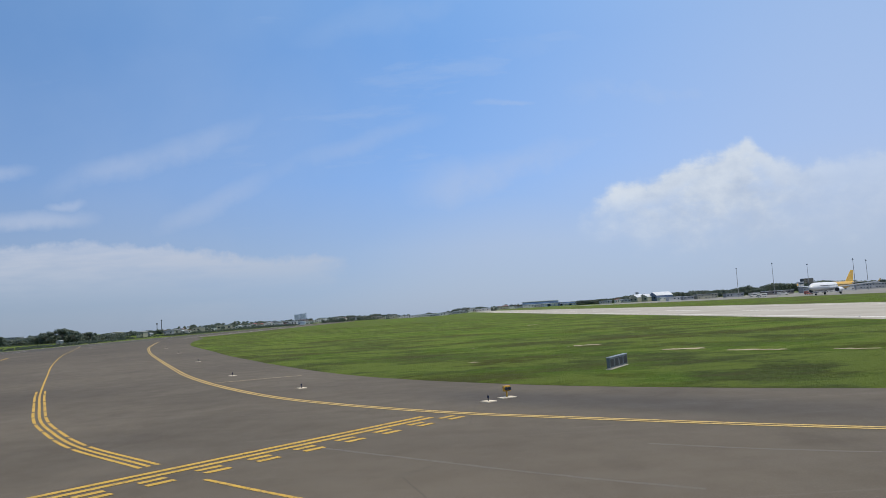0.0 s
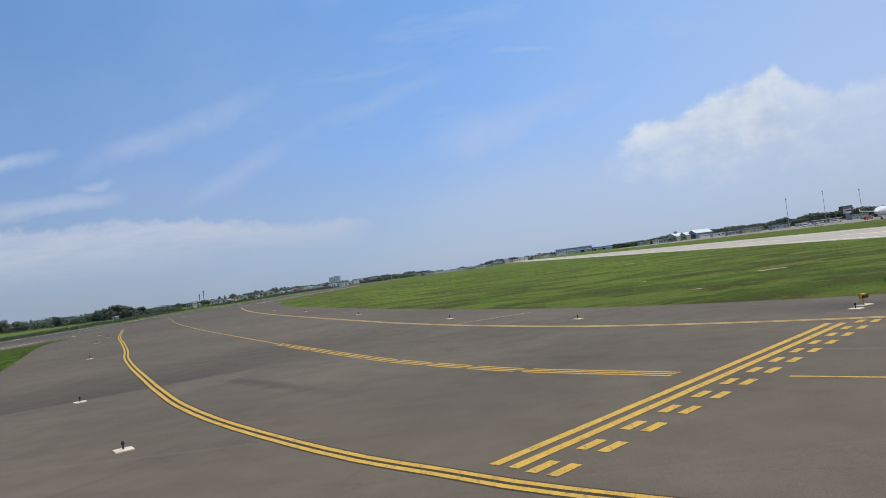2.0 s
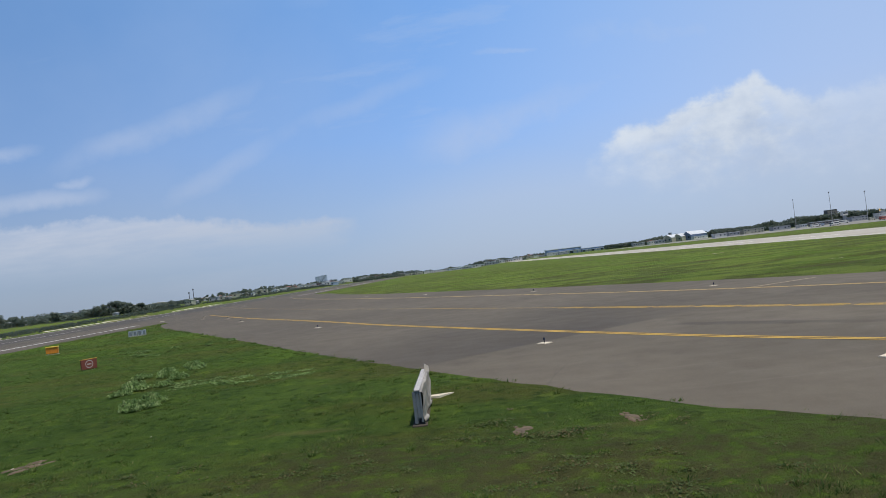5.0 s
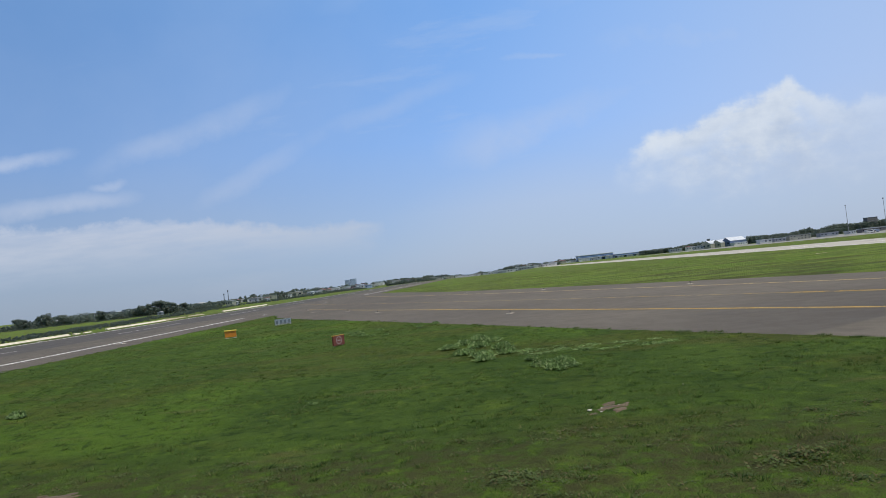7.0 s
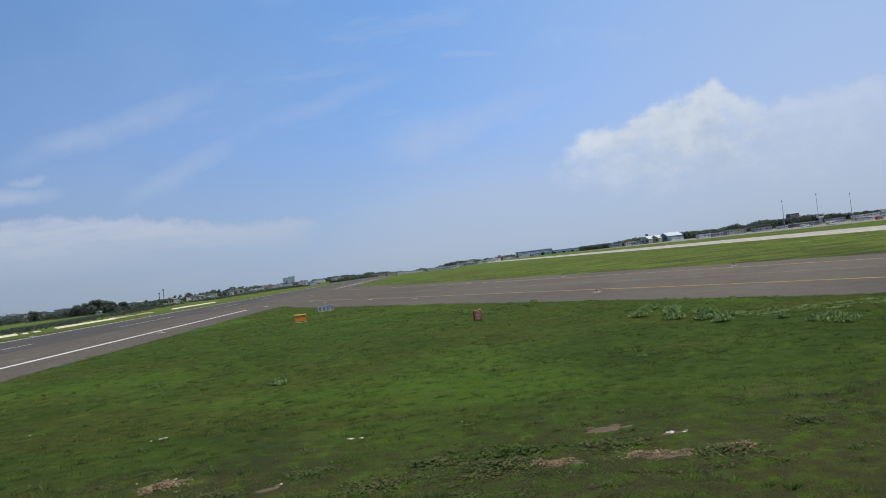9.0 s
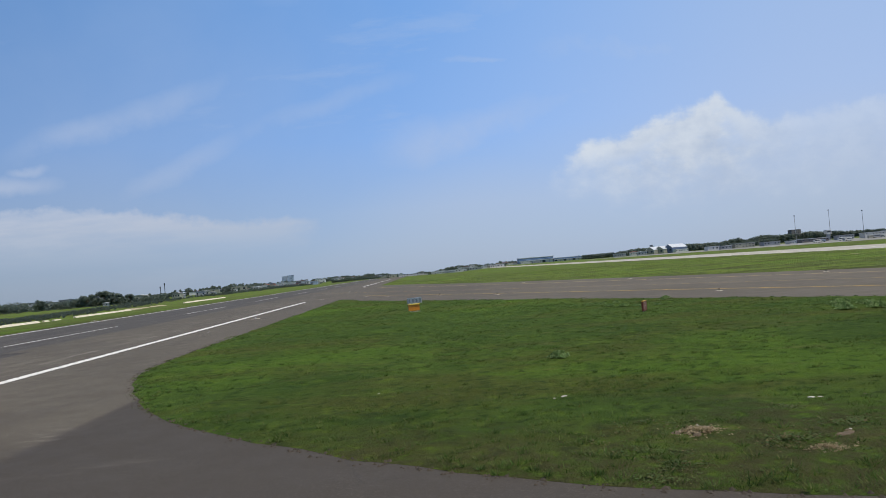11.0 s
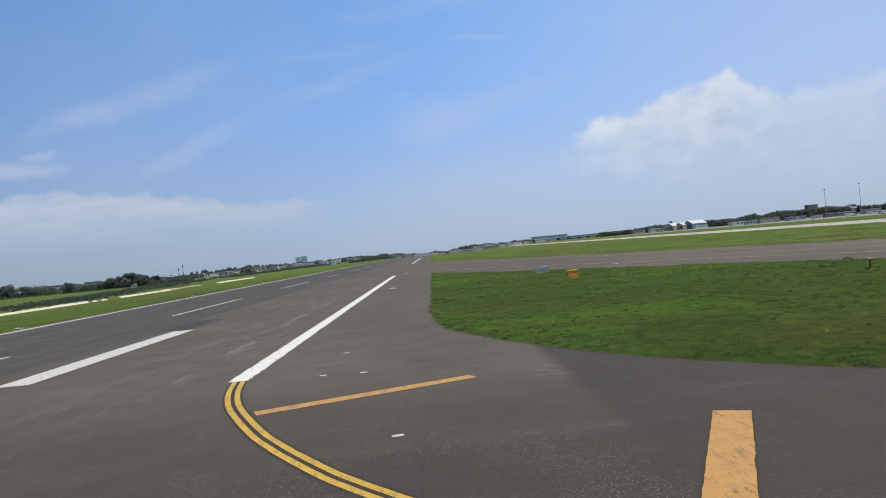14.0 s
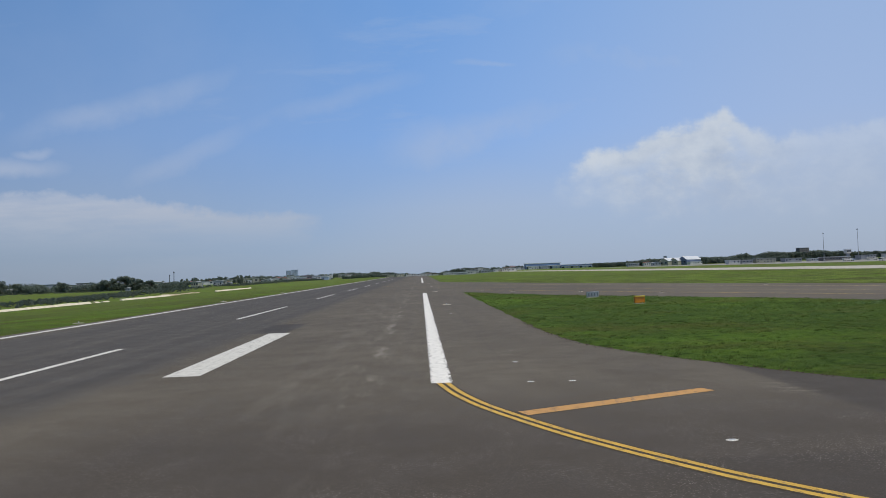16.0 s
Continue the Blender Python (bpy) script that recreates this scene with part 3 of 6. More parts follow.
def flat_sheet(name, xs, ys, z, mat, label, category):
    bm = bmesh.new()
    grid = [[bm.verts.new((x, y, z + fall(x, y))) for x in xs] for y in ys]
    for r0, r1 in zip(grid, grid[1:]):
        for a, b, c, d in zip(r0, r0[1:], r1[1:], r1):
            bm.faces.new((a, b, c, d))
    return tagged(mesh_object(name, bm, mat), label, category, kind="structure")


FAR_X = [-4800, -2400, -1200, -500, -300, -150, -48, 0, 50, 100, 177, 241, 320, 420, 700, 1300, 2400, 4800]
FAR_Y = [-4800, -1200, -300, 0, 70, 150, 300, 500, 900, 1300, 1800, 2400, 3200, 4000, 4800]
flat_sheet("ground", FAR_X, FAR_Y, -0.06, M_FIELD, "wide green airfield grass reaching to the horizon", "grass")
flat_sheet("runway", [RW_WEST, -20, RW_EAST], [-400, -100, 0, 100, 200, 400, 900, 1300, 1800, 2400, 2900], Z_PAVE, M_RUNWAY,
           "dark grey asphalt runway with rubber-blackened middle and paler shoulders", "runway")

B_EDGE = spline([(8.6, 330), (9.5, 305), (21, 278), (36, 225), (51, 182), (73, 132), (84, 107), (99, 76), (107.4, 60.5), (113, 52.5),
                 (117, 47.8), (123.5, 41.5), (131, 36.2), (139, 31.6), (152, 26), (175, 20), (240, 14)], 2.5)
bm = bmesh.new()
outline = [(RW_EAST, -60)] + [(RW_EAST, 330)] + [(p.x, p.y) for p in B_EDGE] + [(240, -60)]
bm.faces.new([bm.verts.new((x, y, Z_PAVE)) for x, y in outline])
bmesh.ops.triangulate(bm, faces=bm.faces[:])
upward(bm)
tagged(mesh_object("taxiway", bm, M_TAXI), "worn brown-grey asphalt taxiway curving off beside the grass", "taxiway", kind="structure")

A_EDGE = spline([(8.7, 150), (8.6, 110), (8.6, 75), (8.7, 52), (9.2, 42.5), (11.0, 35.8), (14.2, 28.8), (16.4, 25.3), (19.0, 22.0), (21.8, 19.1), (24.3, 16.8),
                 (27.8, 14.1), (33, 11.4), (40, 10.2), (58, 9.8), (74, 10.0), (82.5, 11.6), (84.2, 13.4), (82.6, 16.0), (80.9, 17.9), (79.2, 20.0),
                 (77.0, 23.3), (74.6, 27.0), (71.2, 32.6), (65.5, 42.2), (55.0, 61.0), (38.0, 91.5), (24, 116), (14.5, 135), (10.6, 148), (8.7, 150)], 1.0)[:-1]
A_POLY = [(p.x, p.y) for p in A_EDGE]
B_POLY = [(p.x, p.y) for p in B_EDGE if p.x < 178] + [(178, 20), (178, 330)]


def bumps(x, y):
    a = noise.fractal((x * 0.12, y * 0.12, 0.3), 1.0, 2.0, 4)
    b = noise.noise((x * 1.1, y * 1.1, 7.7))
    c = noise.noise((x * 2.6, y * 2.6, 3.1))
    return 0.08 * a + 0.06 * b + 0.04 * c


def grass_mat(name, poly, spacing, label, lip, shift, mat):
    """An uneven turf with a ragged rim, laid over the edge of the asphalt."""
    from mathutils import geometry
    rng = random.Random(shift)
    xs, ys = [p[0] for p in poly], [p[1] for p in poly]
    pts, rim = [], len(poly)
    for i, (x, y) in enumerate(poly):
        k = noise.noise((x * 1.4, y * 1.4, shift)) * 0.22 + noise.noise((x * 0.4, y * 0.4, shift)) * 0.2
        a, b = Vector(poly[i - 1]), Vector(poly[(i + 1) % rim])
        d = (b - a).normalized()
        pts.append(Vector((x - d.y * k, y + d.x * k)))
    ring = [(p.x, p.y) for p in pts]
    y = min(ys)
    while y < max(ys):
        gap = spacing * (1.0 + max(0.0, y - 40) * 0.012)
        x = min(xs)
        while x < max(xs):
            q = (x + rng.uniform(-0.3, 0.3) * gap, y + rng.uniform(-0.3, 0.3) * gap)
            if inside(ring, *q):
                pts.append(Vector(q))
            x += gap
        y += gap
    edges = [(i, (i + 1) % rim) for i in range(rim)]
    v, _, f, *_ = geometry.delaunay_2d_cdt(pts, edges, [list(range(rim))], 1, 1e-5)
    out = []
    for i, q in enumerate(v):
        t = min(1.0, edge_distance(ring, q.x, q.y) / 1.2) if i >= rim and rim < 400 else (0.0 if i < rim else 1.0)
        rough = bumps(q.x, q.y) if spacing < 1 else 0.10 * noise.fractal((q.x * 0.07, q.y * 0.07, 0.3), 1.0, 2.0, 3)
        out.append((q.x, q.y, 0.004 + t * (lip + max(-lip * 0.7, rough))))
    me = bpy.data.meshes.new(name)
    me.from_pydata(out, [], [list(t) for t in f])
    me.materials.append(mat)
    for p in me.polygons:
        p.use_smooth = True
    bm = bmesh.new()
    bm.from_mesh(me)
    upward(bm)
    bm.to_mesh(me)
    bm.free()
    return tagged(new(name, me), label, "grass", kind="structure")


turf_near = grass_mat("turf", A_POLY, 0.42, "uneven green grass island between runway and taxiway", 0.07, 3, M_GRASS)
turf_far = grass_mat("turf", B_POLY, 1.6, "broad green grass field with dry patches beside the taxiway", 0.07, 11, M_ROUGH)

# the second runway, pale concrete, and its apron
flat_sheet("second_runway", [177, 207, 241], [-600, 0, 200, 500, 900, 1300, 1800, 2400], -0.02, M_RUNWAY2, "pale concrete runway across the field", "runway")
flat_sheet("apron", [320, 420, 700], [150, 300, 500, 900, 1300], -0.03, M_APRON, "pale concrete apron in front of the hangars", "apron")

# ---------------- painted markings ----------------
OUTER = spline([(134, 22.1), (131, 23.8), (127.1, 26.2), (121.5, 30.0), (116.8, 33.4), (110.8, 39.0), (105.2, 45.6), (98.4, 56.2), (91.6, 68.6), (85, 82.2),
                (74.5, 104.5), (64.0, 127), (53.0, 151.5), (37.6, 188), (22, 229), (10, 262)], 1.0)
INNER = spline([(122, 3.5), (112, 7.2), (106, 10.4), (101, 13.9), (98.4, 16.2), (95.2, 19.3), (89.9, 25.6), (85.6, 31.6), (82.0, 37.4), (78.2, 43.8), (70.4, 57.2),
                (64.2, 68.4), (58.6, 79.4), (47, 101), (35.3, 122.6), (15, 163), (12.5, 167.5)], 1.0)
MIDDLE = spline([(106.3, 24.8), (101.1, 30.0), (97.0, 35.3), (93.6, 40.3), (89.0, 48.2), (84.2, 56.6), (77.2, 69.4), (68.0, 86.4), (58.6, 103.8), (48.0, 124), (29, 161.3), (12, 197), (-14, 252)], 0.5)

for nm, line in (("outer", OUTER), ("inner", INNER)):
    bm = bmesh.new()
    for off in (-0.17, 0.17):
        ribbon(bm, line, off, 0.2, Z_PAINT, 0.02)
    marking("taxiway_edge_marking", bm, M_OLDYELLOW if nm == "outer" else M_YELLOW, "double yellow painted line edging the taxiway")
    bm = bmesh.new()
    ribbon(bm, line, 0.0, 0.68, Z_PAINT - 0.003, 0.03)
    marking("marking_outline", bm, M_BLACK, "black painted ground under the double yellow line")
bm = bmesh.new()
ribbon(bm, MIDDLE, 0.0, 0.16, Z_PAINT, 0.015)
run, start = 0.0, 0
cuts = []
for i, (a, b) in enumerate(zip(MIDDLE, MIDDLE[1:])):
    run += (b - a).length
    if run > 47:
        break
    phase = run % 3.7
    if phase < 2.75:
        start = i if start is None else start
    elif start is not None:
        cuts.append((start, i + 1))
        start = None
for a, b in cuts:
    for off in (-0.32, 0.32):
        ribbon(bm, MIDDLE[a:b + 1], off, 0.16, Z_PAINT, 0.01)
marking("taxiway_centre_marking", bm, M_YELLOW, "yellow taxiway centre line flanked by short dashes")
bm = bmesh.new()
LEAD = spline([(109.1, 22.2), (112.0, 19.7), (114.9, 17.45), (115.2, 17.2), (119, 14.6), (125, 11.2), (134, 7.0)], 0.4)
ribbon(bm, [p for p in LEAD if p.x < 114.85], 0.0, 0.17, Z_PAINT, 0.015)
ribbon(bm, [p for p in LEAD if p.x > 115.3], 0.0, 0.17, Z_PAINT, 0.015)
marking("taxiway_lead_marking", bm, M_YELLOW, "single yellow line leading away from the holding line")
bm = bmesh.new()
ribbon(bm, spline([(97.4, 58.7), (104.1, 61.3)], 0.6), 0.0, 0.24, Z_PAINT, 0.02)
marking("taxiway_branch_marking", bm, M_FADED, "short faded yellow line across the taxiway shoulder")

# long pale drag marks across the taxiway
for line in ([(111.9, 26.4), (114.8, 24.0), (118.4, 21.0), (120.9, 19.1), (122.9, 17.7)], [(123.2, 23.6), (125.4, 22.2), (127.5, 21.1), (129.0, 20.4), (134, 18.2)]):
    bm = bmesh.new()
    ribbon(bm, spline(line, 0.5), 0.0, 0.16, Z_PAINT - 0.005, 0.07)
    marking("drag_mark", bm, M_SCUFF, "long faint pale drag mark scraped into the asphalt")

# holding position: two full lines, two broken ones
H0, H1 = Vector((99.55, 16.35)), Vector((115.35, 32.75))
hd = (H1 - H0).normalized()
hn = Vector((hd.y, -hd.x))
bm = bmesh.new()
for k in (0, 1):
    off = 0.15 + 0.6 * k
    ribbon(bm, [H0 + hd * t * (H1 - H0).length for t in np.linspace(0, 1, 40)], -off, 0.3, Z_PAINT + 0.004, 0.015)
L = (H1 - H0).length
n = int(L / 1.8)
for k in (2, 3):
    off = 0.15 + 0.6 * k
    for i in range(n + 1):
        s = i * L / n - 0.1
        ribbon(bm, [H0 + hd * (s + t) for t in (0, 0.3, 0.6, 0.9)], -off, 0.3, Z_PAINT + 0.004, 0.015)
marking("holding_position_marking", bm, M_YELLOW, "yellow holding position marking, two solid and two broken lines")

# red panel with white lettering beside the holding line
P0 = Vector((113.52, 17.12))
rd, ud = Vector((0.61, 0.79)).normalized(), Vector((-0.79, 0.61)).normalized()
LEN, HGT = 6.6, 2.75


def on_panel(s, h):
    return P0 - rd * (LEN - s) - ud * (HGT - h)


panel = thing("painted_sign", "red painted taxiway panel with white border and NO ENTRY", "road marking")
bm = bmesh.new()
quad(bm, [on_panel(s, h) for s, h in ((0.12, 0.12), (LEN - 0.12, 0.12), (LEN - 0.12, HGT - 0.12), (0.12, HGT - 0.12))], Z_PAINT)
upward(bm)
part("red_panel", bm, M_RED, panel)
bm = bmesh.new()
for a in (((0, 0), (LEN, 0), (LEN, 0.12), (0, 0.12)), ((0, HGT - 0.12), (LEN, HGT - 0.12), (LEN, HGT), (0, HGT)),
          ((0, 0.12), (0.12, 0.12), (0.12, HGT - 0.12), (0, HGT - 0.12)), ((LEN - 0.12, 0.12), (LEN, 0.12), (LEN, HGT - 0.12), (LEN - 0.12, HGT - 0.12))):
    quad(bm, [on_panel(s, h) for s, h in a], Z_PAINT)
upward(bm)
part("border", bm, M_WHITE, panel, "white painted border")


def lettering(text, name, parent, mat, origin, right, up, width, height, z):
    cu = bpy.data.curves.new(name, "FONT")
    cu.body, cu.size, cu.resolution_u = text, 1.0, 3
    tmp = new(name + "_text", cu)
    me = bpy.data.meshes.new_from_object(tmp)
    bpy.data.objects.remove(tmp)
    co = np.array([v.co[:] for v in me.vertices])
    lo, hi = co.min(0), co.max(0)
    for v in me.vertices:
        s, h = (v.co.x - lo[0]) / (hi[0] - lo[0]) * width, (v.co.y - lo[1]) / (hi[1] - lo[1]) * height
        q = origin + right * s + up * h
        v.co = (*q, z) if len(q) == 2 else q
    me.materials.append(mat)
    ob = new(name, me)
    ob.parent = parent
    return ob


lettering("NO ENTRY", "lettering", panel, M_WHITE, on_panel(0.4, 0.42), rd, ud, LEN - 0.75, HGT - 0.84, Z_PAINT + 0.004)

# runway paint
bm = bmesh.new()
ribbon(bm, spline([(0.45, 27.9), (0.45, 155.5)], 0.14), 0, 0.92, Z_PAINT, 0.075)
ribbon(bm, spline([(0.45, 312), (0.45, 600)], 4), 0, 0.92, Z_PAINT)
marking("runway_edge_marking", bm, M_STRIPE, "broad white runway edge stripe, chipped and worn")
bm = bmesh.new()
ribbon(bm, spline([(-38.4, -380), (-38.4, 2700)], 12), 0, 0.9, Z_PAINT)
marking("runway_edge_marking", bm, M_WHITE, "thin white stripe along the far runway edge")
for i in range(-3, 40):
    bm = bmesh.new()
    y = 18.7 + 61.5 * i
    ribbon(bm, spline([(-21.5, y), (-21.5, y + 30)], 2), 0, 0.5, Z_PAINT, 0.02)
    tagged(marking("runway_centre_dash", bm, M_WHITE, "white dash of the runway centre line"), group="runway centre line")
bm = bmesh.new()
ribbon(bm, spline([(-12.05, 33.0), (-12.15, 57.5)], 0.5), 0, 1.8, Z_PAINT, 0.05)
marking("touchdown_marking", bm, M_OLDWHITE, "wide white touchdown bar on the runway")
bm = bmesh.new()
TURN = spline([(0.5, 27.9), (0.98, 25.3), (1.85, 22.35), (3.42, 18.7), (4.48, 16.7), (5.48, 15.05), (6.85, 13.05), (9.2, 10.4), (13, 7.4), (19, 4.6), (28, 2.6)], 0.4)
for off in (-0.17, 0.17):
    ribbon(bm, TURN, off, 0.2, Z_PAINT, 0.012)
marking("taxiway_edge_marking", bm, M_YELLOW, "double yellow line curving from the runway edge into the taxiway")
bm = bmesh.new()
ribbon(bm, TURN, 0.0, 0.70, Z_PAINT - 0.003, 0.02)
marking("marking_outline", bm, M_BLACK, "black painted ground under the curving yellow lines")
for q, lab in (([(2.70, 21.35), (3.02, 20.75), (10.30, 23.65), (9.95, 24.37)], "orange shoulder bar beside the runway entry"),
               ([(15.75, 16.0), (16.6, 15.68), (13.3, 8.1), (12.4, 8.5)], "orange shoulder bar beside the grass corner")):
    bm = bmesh.new()
    a, b, c, d = [Vector(k) for k in q]
    mid0, mid1 = (a + b) / 2, (c + d) / 2
    ribbon(bm, [mid0.lerp(mid1, t) for t in np.linspace(0, 1, 24)], 0, (b - a).length, Z_PAINT, 0.03)
    marking("shoulder_marking", bm, M_ORANGE, lab)
    bm = bmesh.new()
    d = (mid1 - mid0).normalized() * 0.05
    ribbon(bm, [(mid0 - d).lerp(mid1 + d, t) for t in np.linspace(0, 1, 24)], 0, (b - a).length + 0.1, Z_PAINT - 0.003, 0.04)
    marking("marking_outline", bm, M_BLACK, "thin black outline round the orange bar")
bm = bmesh.new()
for y in range(-558, 2300, 72):
    ribbon(bm, [Vector((201.5, y + 3)), Vector((201.5, y + 39))], 0, 1.5, 0.0)
ribbon(bm, [Vector((182.5, -560)), Vector((182.5, 2300))], 0, 1.1, 0.0)
ribbon(bm, [Vector((230, -560)), Vector((230, 2300))], 0, 0.9, 0.0)
marking("second_runway_marking", bm, M_BRIGHT, "white stripes and dashes on the pale runway")

# ---------------- low things on the field ----------------


def edge_light():
    """A taxiway edge light on its white slab."""
    t = thing("taxiway_light", "short blue taxiway edge light on a white square concrete slab", "airfield light", group="taxiway edge lights")
    part("slab", boxed((-0.30, -0.30, -0.02), (0.30, 0.30, 0.045), 0.015), M_SLAB, t, "white painted concrete slab")
    part("stem", rodded((0, 0, 0.05), (0, 0, 0.20), 0.03, n=10), M_DARK, t)
    lamp = part("lamp", rodded((0, 0, 0.20), (0, 0, 0.31), 0.055, 0.045, 12), M_BLUELENS, t, "dark blue lens")
    part("cap", rodded((0, 0, 0.31), (0, 0, 0.335), 0.05, 0.02, 12), M_DARK, lamp)
    return t


def place(ob, spots, spin=40):
    rng = random.Random(len(spots))
    for i, (x, y) in enumerate(spots):
        m = pose(x, y, Z_PAVE, 0, 0, rng.uniform(-6, 6) + spin)
        if i:
            copy_thing(ob, m)
        else:
            ob.matrix_basis = m


place(edge_light(), [(87.3, 23.0), (77.5, 37.3), (58.0, 72.8), (38.2, 110.0), (29.6, 129.5), (19.0, 145.5), (13.7, 160.6), (106.45, 49.6), (96.8, 65.6),
                     (83.1, 95.6), (66.4, 132.8), (50.7, 166.4), (118.7, 36.5)])


def runway_light():
    t = thing("runway_light", "low white runway edge light on a pale slab", "airfield light", group="runway edge lights")
    part("slab", boxed((-0.55, -0.32, -0.02), (0.55, 0.32, 0.04), 0.012), M_SLAB, t, "pale concrete slab")
    part("lamp", rodded((0, 0, 0.04), (0, 0, 0.22), 0.09, 0.06, 12), M_STEEL, t)
    return t


place(runway_light(), [(3.2, 96.8), (2.9, 163.0), (3.0, 226), (3.0, 290), (-41.3, 84), (-41.3, 146), (-41.3, 208), (180.9, 110.2), (180.9, 195.7)], 0)


def flush_plate():
    t = thing("inset_light", "flush steel inset light in a pale ring of sealant", "airfield light", group="inset lights")
    bm = bmesh.new()
    r = bmesh.ops.create_cone(bm, cap_ends=True, segments=14, radius1=0.15, radius2=0.14, depth=0.012)
    bmesh.ops.scale(bm, vec=(1.2, 0.8, 1), verts=r["verts"])
    part("ring", bm, M_OLDWHITE, t, "pale sealant")
    part("lens", rodded((0, 0, 0.0), (0, 0, 0.016), 0.085, 0.07, 12), M_STEEL, t)
    return t


place(flush_plate(), [(4.1, 27.4), (5.8, 27.2), (7.7, 16.6), (4.3, 33.7), (115.05, 17.3), (2.9, 76.0)], 10)


def guard_light():
    t = thing("guard_light", "yellow runway guard light with twin hooded lamps on a white slab", "airfield light", pose(119.75, 37.7, 0, 0, 0, 25) @ Matrix.Diagonal((0.72, 0.72, 0.80, 1)))
    part("slab", boxed((-0.6, -0.36, -0.02), (0.6, 0.36, 0.05), 0.015), M_SLAB, t, "white painted concrete slab")
    part("stem", rodded((0, 0, 0.05), (0, 0, 0.42), 0.06), M_LAMPYEL, t)
    bm = boxed((-0.28, -0.12, 0.42), (0.28, 0.12, 0.78), 0.03)
    part("housing", bm, M_LAMPYEL, t)
    for sx in (-0.13, 0.13):
        hood = part("lamp", rodded((sx, -0.12, 0.60), (sx, -0.30, 0.60), 0.105, 0.115, 14), M_DARK, t, "black hooded lamp")
        part("lens", rodded((sx, -0.30, 0.60), (sx, -0.306, 0.60), 0.085, 0.085, 14), M_GLASS, hood)


guard_light()


def wrapped_sign():
    """A long guidance sign on a slab, its face sheeted over, ribs on the back."""
    y0, y1, x0, h = 20.6, 24.87, 71.72, 1.02
    t = thing("guidance_sign", "long guidance sign wrapped in creased grey sheeting on concrete footing", "sign", pose(x0, y0, 0.05))
    n = y1 - y0
    part("footing", boxed((-0.24, -0.12, -0.08), (0.22, n + 0.25, 0.02), 0.02), M_SOIL, t, "earth-stained footing")
    part("board", boxed((-0.05, 0, 0.2), (0.05, n, h), 0.015), M_SIGNBACK, t, "grey-blue sheet-metal board")
    part("top_rail", boxed((-0.085, -0.02, h), (0.085, n + 0.02, h + 0.05), 0.015), M_SIGNWHITE, t, "white capping rail")
    rib = None
    for i in range(8):
        y = 0.04 + i * (n - 0.08) / 7
        bm = boxed((-0.15, y - 0.045, 0.05), (-0.052, y + 0.045, h - 0.01), 0.01)
        rib = part("rib", bm, M_SIGNBACK, t)
    for i in range(7):
        y = 0.04 + (i + 0.5) * (n - 0.08) / 7
        part("leg", rodded((0, y, 0.05), (0, y, 0.22), 0.045, n=8), M_DARK, t)
        bm = boxed((-0.064, y - 0.06, 0.60), (-0.052, y + 0.06, 0.72), 0.004)
        part("stain", bm, M_DIRT, t, "rusty fixing plate")
    part("end_panel", boxed((0.055, 0.0, 0.08), (0.12, 0.03, h - 0.03), 0.01), M_SIGNBACK, t, "dark end panel")
    # creased sheeting drawn over the top, the east face and the north end
    bm = bmesh.new()
    rows, cols = 34, 72
    deep = 0.10
    grid = []
    for i in range(rows + 1):
        v = i / rows
        row = []
        for j in range(cols + 1):
            u = j / cols
            along = min(u / 0.92, 1.0) * (n + 0.06)
            wrap = max(0.0, (u - 0.92) / 0.08)
            top = 1.0 + 0.13 * max(0.0, (u - 0.86) / 0.06 if u < 0.92 else 1.0) - 0.06 * (1 - u)
            over = max(0.0, (v - 0.72) / 0.28)
            c = noise.fractal((u * 9.0, v * 5.0, 1.3), 0.7, 2.0, 5) * 0.022
            fold = 0.05 * abs(math.sin(7.0 * (u + 0.22 * v) + 0.6)) ** 10 + 0.035 * abs(math.sin(17.0 * (u - 0.30 * v))) ** 8 * (u > 0.5)
            skirt = 0.07 * math.exp(-((v - 0.06) / 0.05) ** 2) * (0.5 + 0.5 * math.sin(u * 13.0))
            x = deep * (1 - over) * (1 - wrap) + 0.02 + (c + fold + skirt) * (1 - 0.5 * over)
            z = 0.03 + min(v / 0.72, 1.0) * top + 0.05 * over + c * 0.4
            row.append(bm.verts.new((x, along + (0.04 + c * 0.8) * (wrap > 0), z)))
        grid.append(row)
    for r0, r1 in zip(grid, grid[1:]):
        for a, b, c, d in zip(r0, r0[1:], r1[1:], r1):
            bm.faces.new((a, b, c, d))
    bmesh.ops.recalc_face_normals(bm, faces=bm.faces[:])
    bmesh.ops.solidify(bm, geom=bm.faces[:], thickness=0.012)
    part("sheeting", bm, M_TARP, t, "creased weathered grey sheeting", True)
    bm = bmesh.new()
    pts = [(0.1, n - 0.1), (0.46, n - 0.15), (0.98, n + 0.32), (0.15, n + 0.22)]
    lo = [bm.verts.new((px, py, -0.02)) for px, py in pts]
    hi = [bm.verts.new((px, py, 0.075)) for px, py in pts]
    bm.faces.new(hi)
    for k in range(4):
        bm.faces.new((lo[k], lo[(k + 1) % 4], hi[(k + 1) % 4], hi[k]))
    part("footing_end", bm, M_SLAB, t, "pale pointed end of the footing")


wrapped_sign()


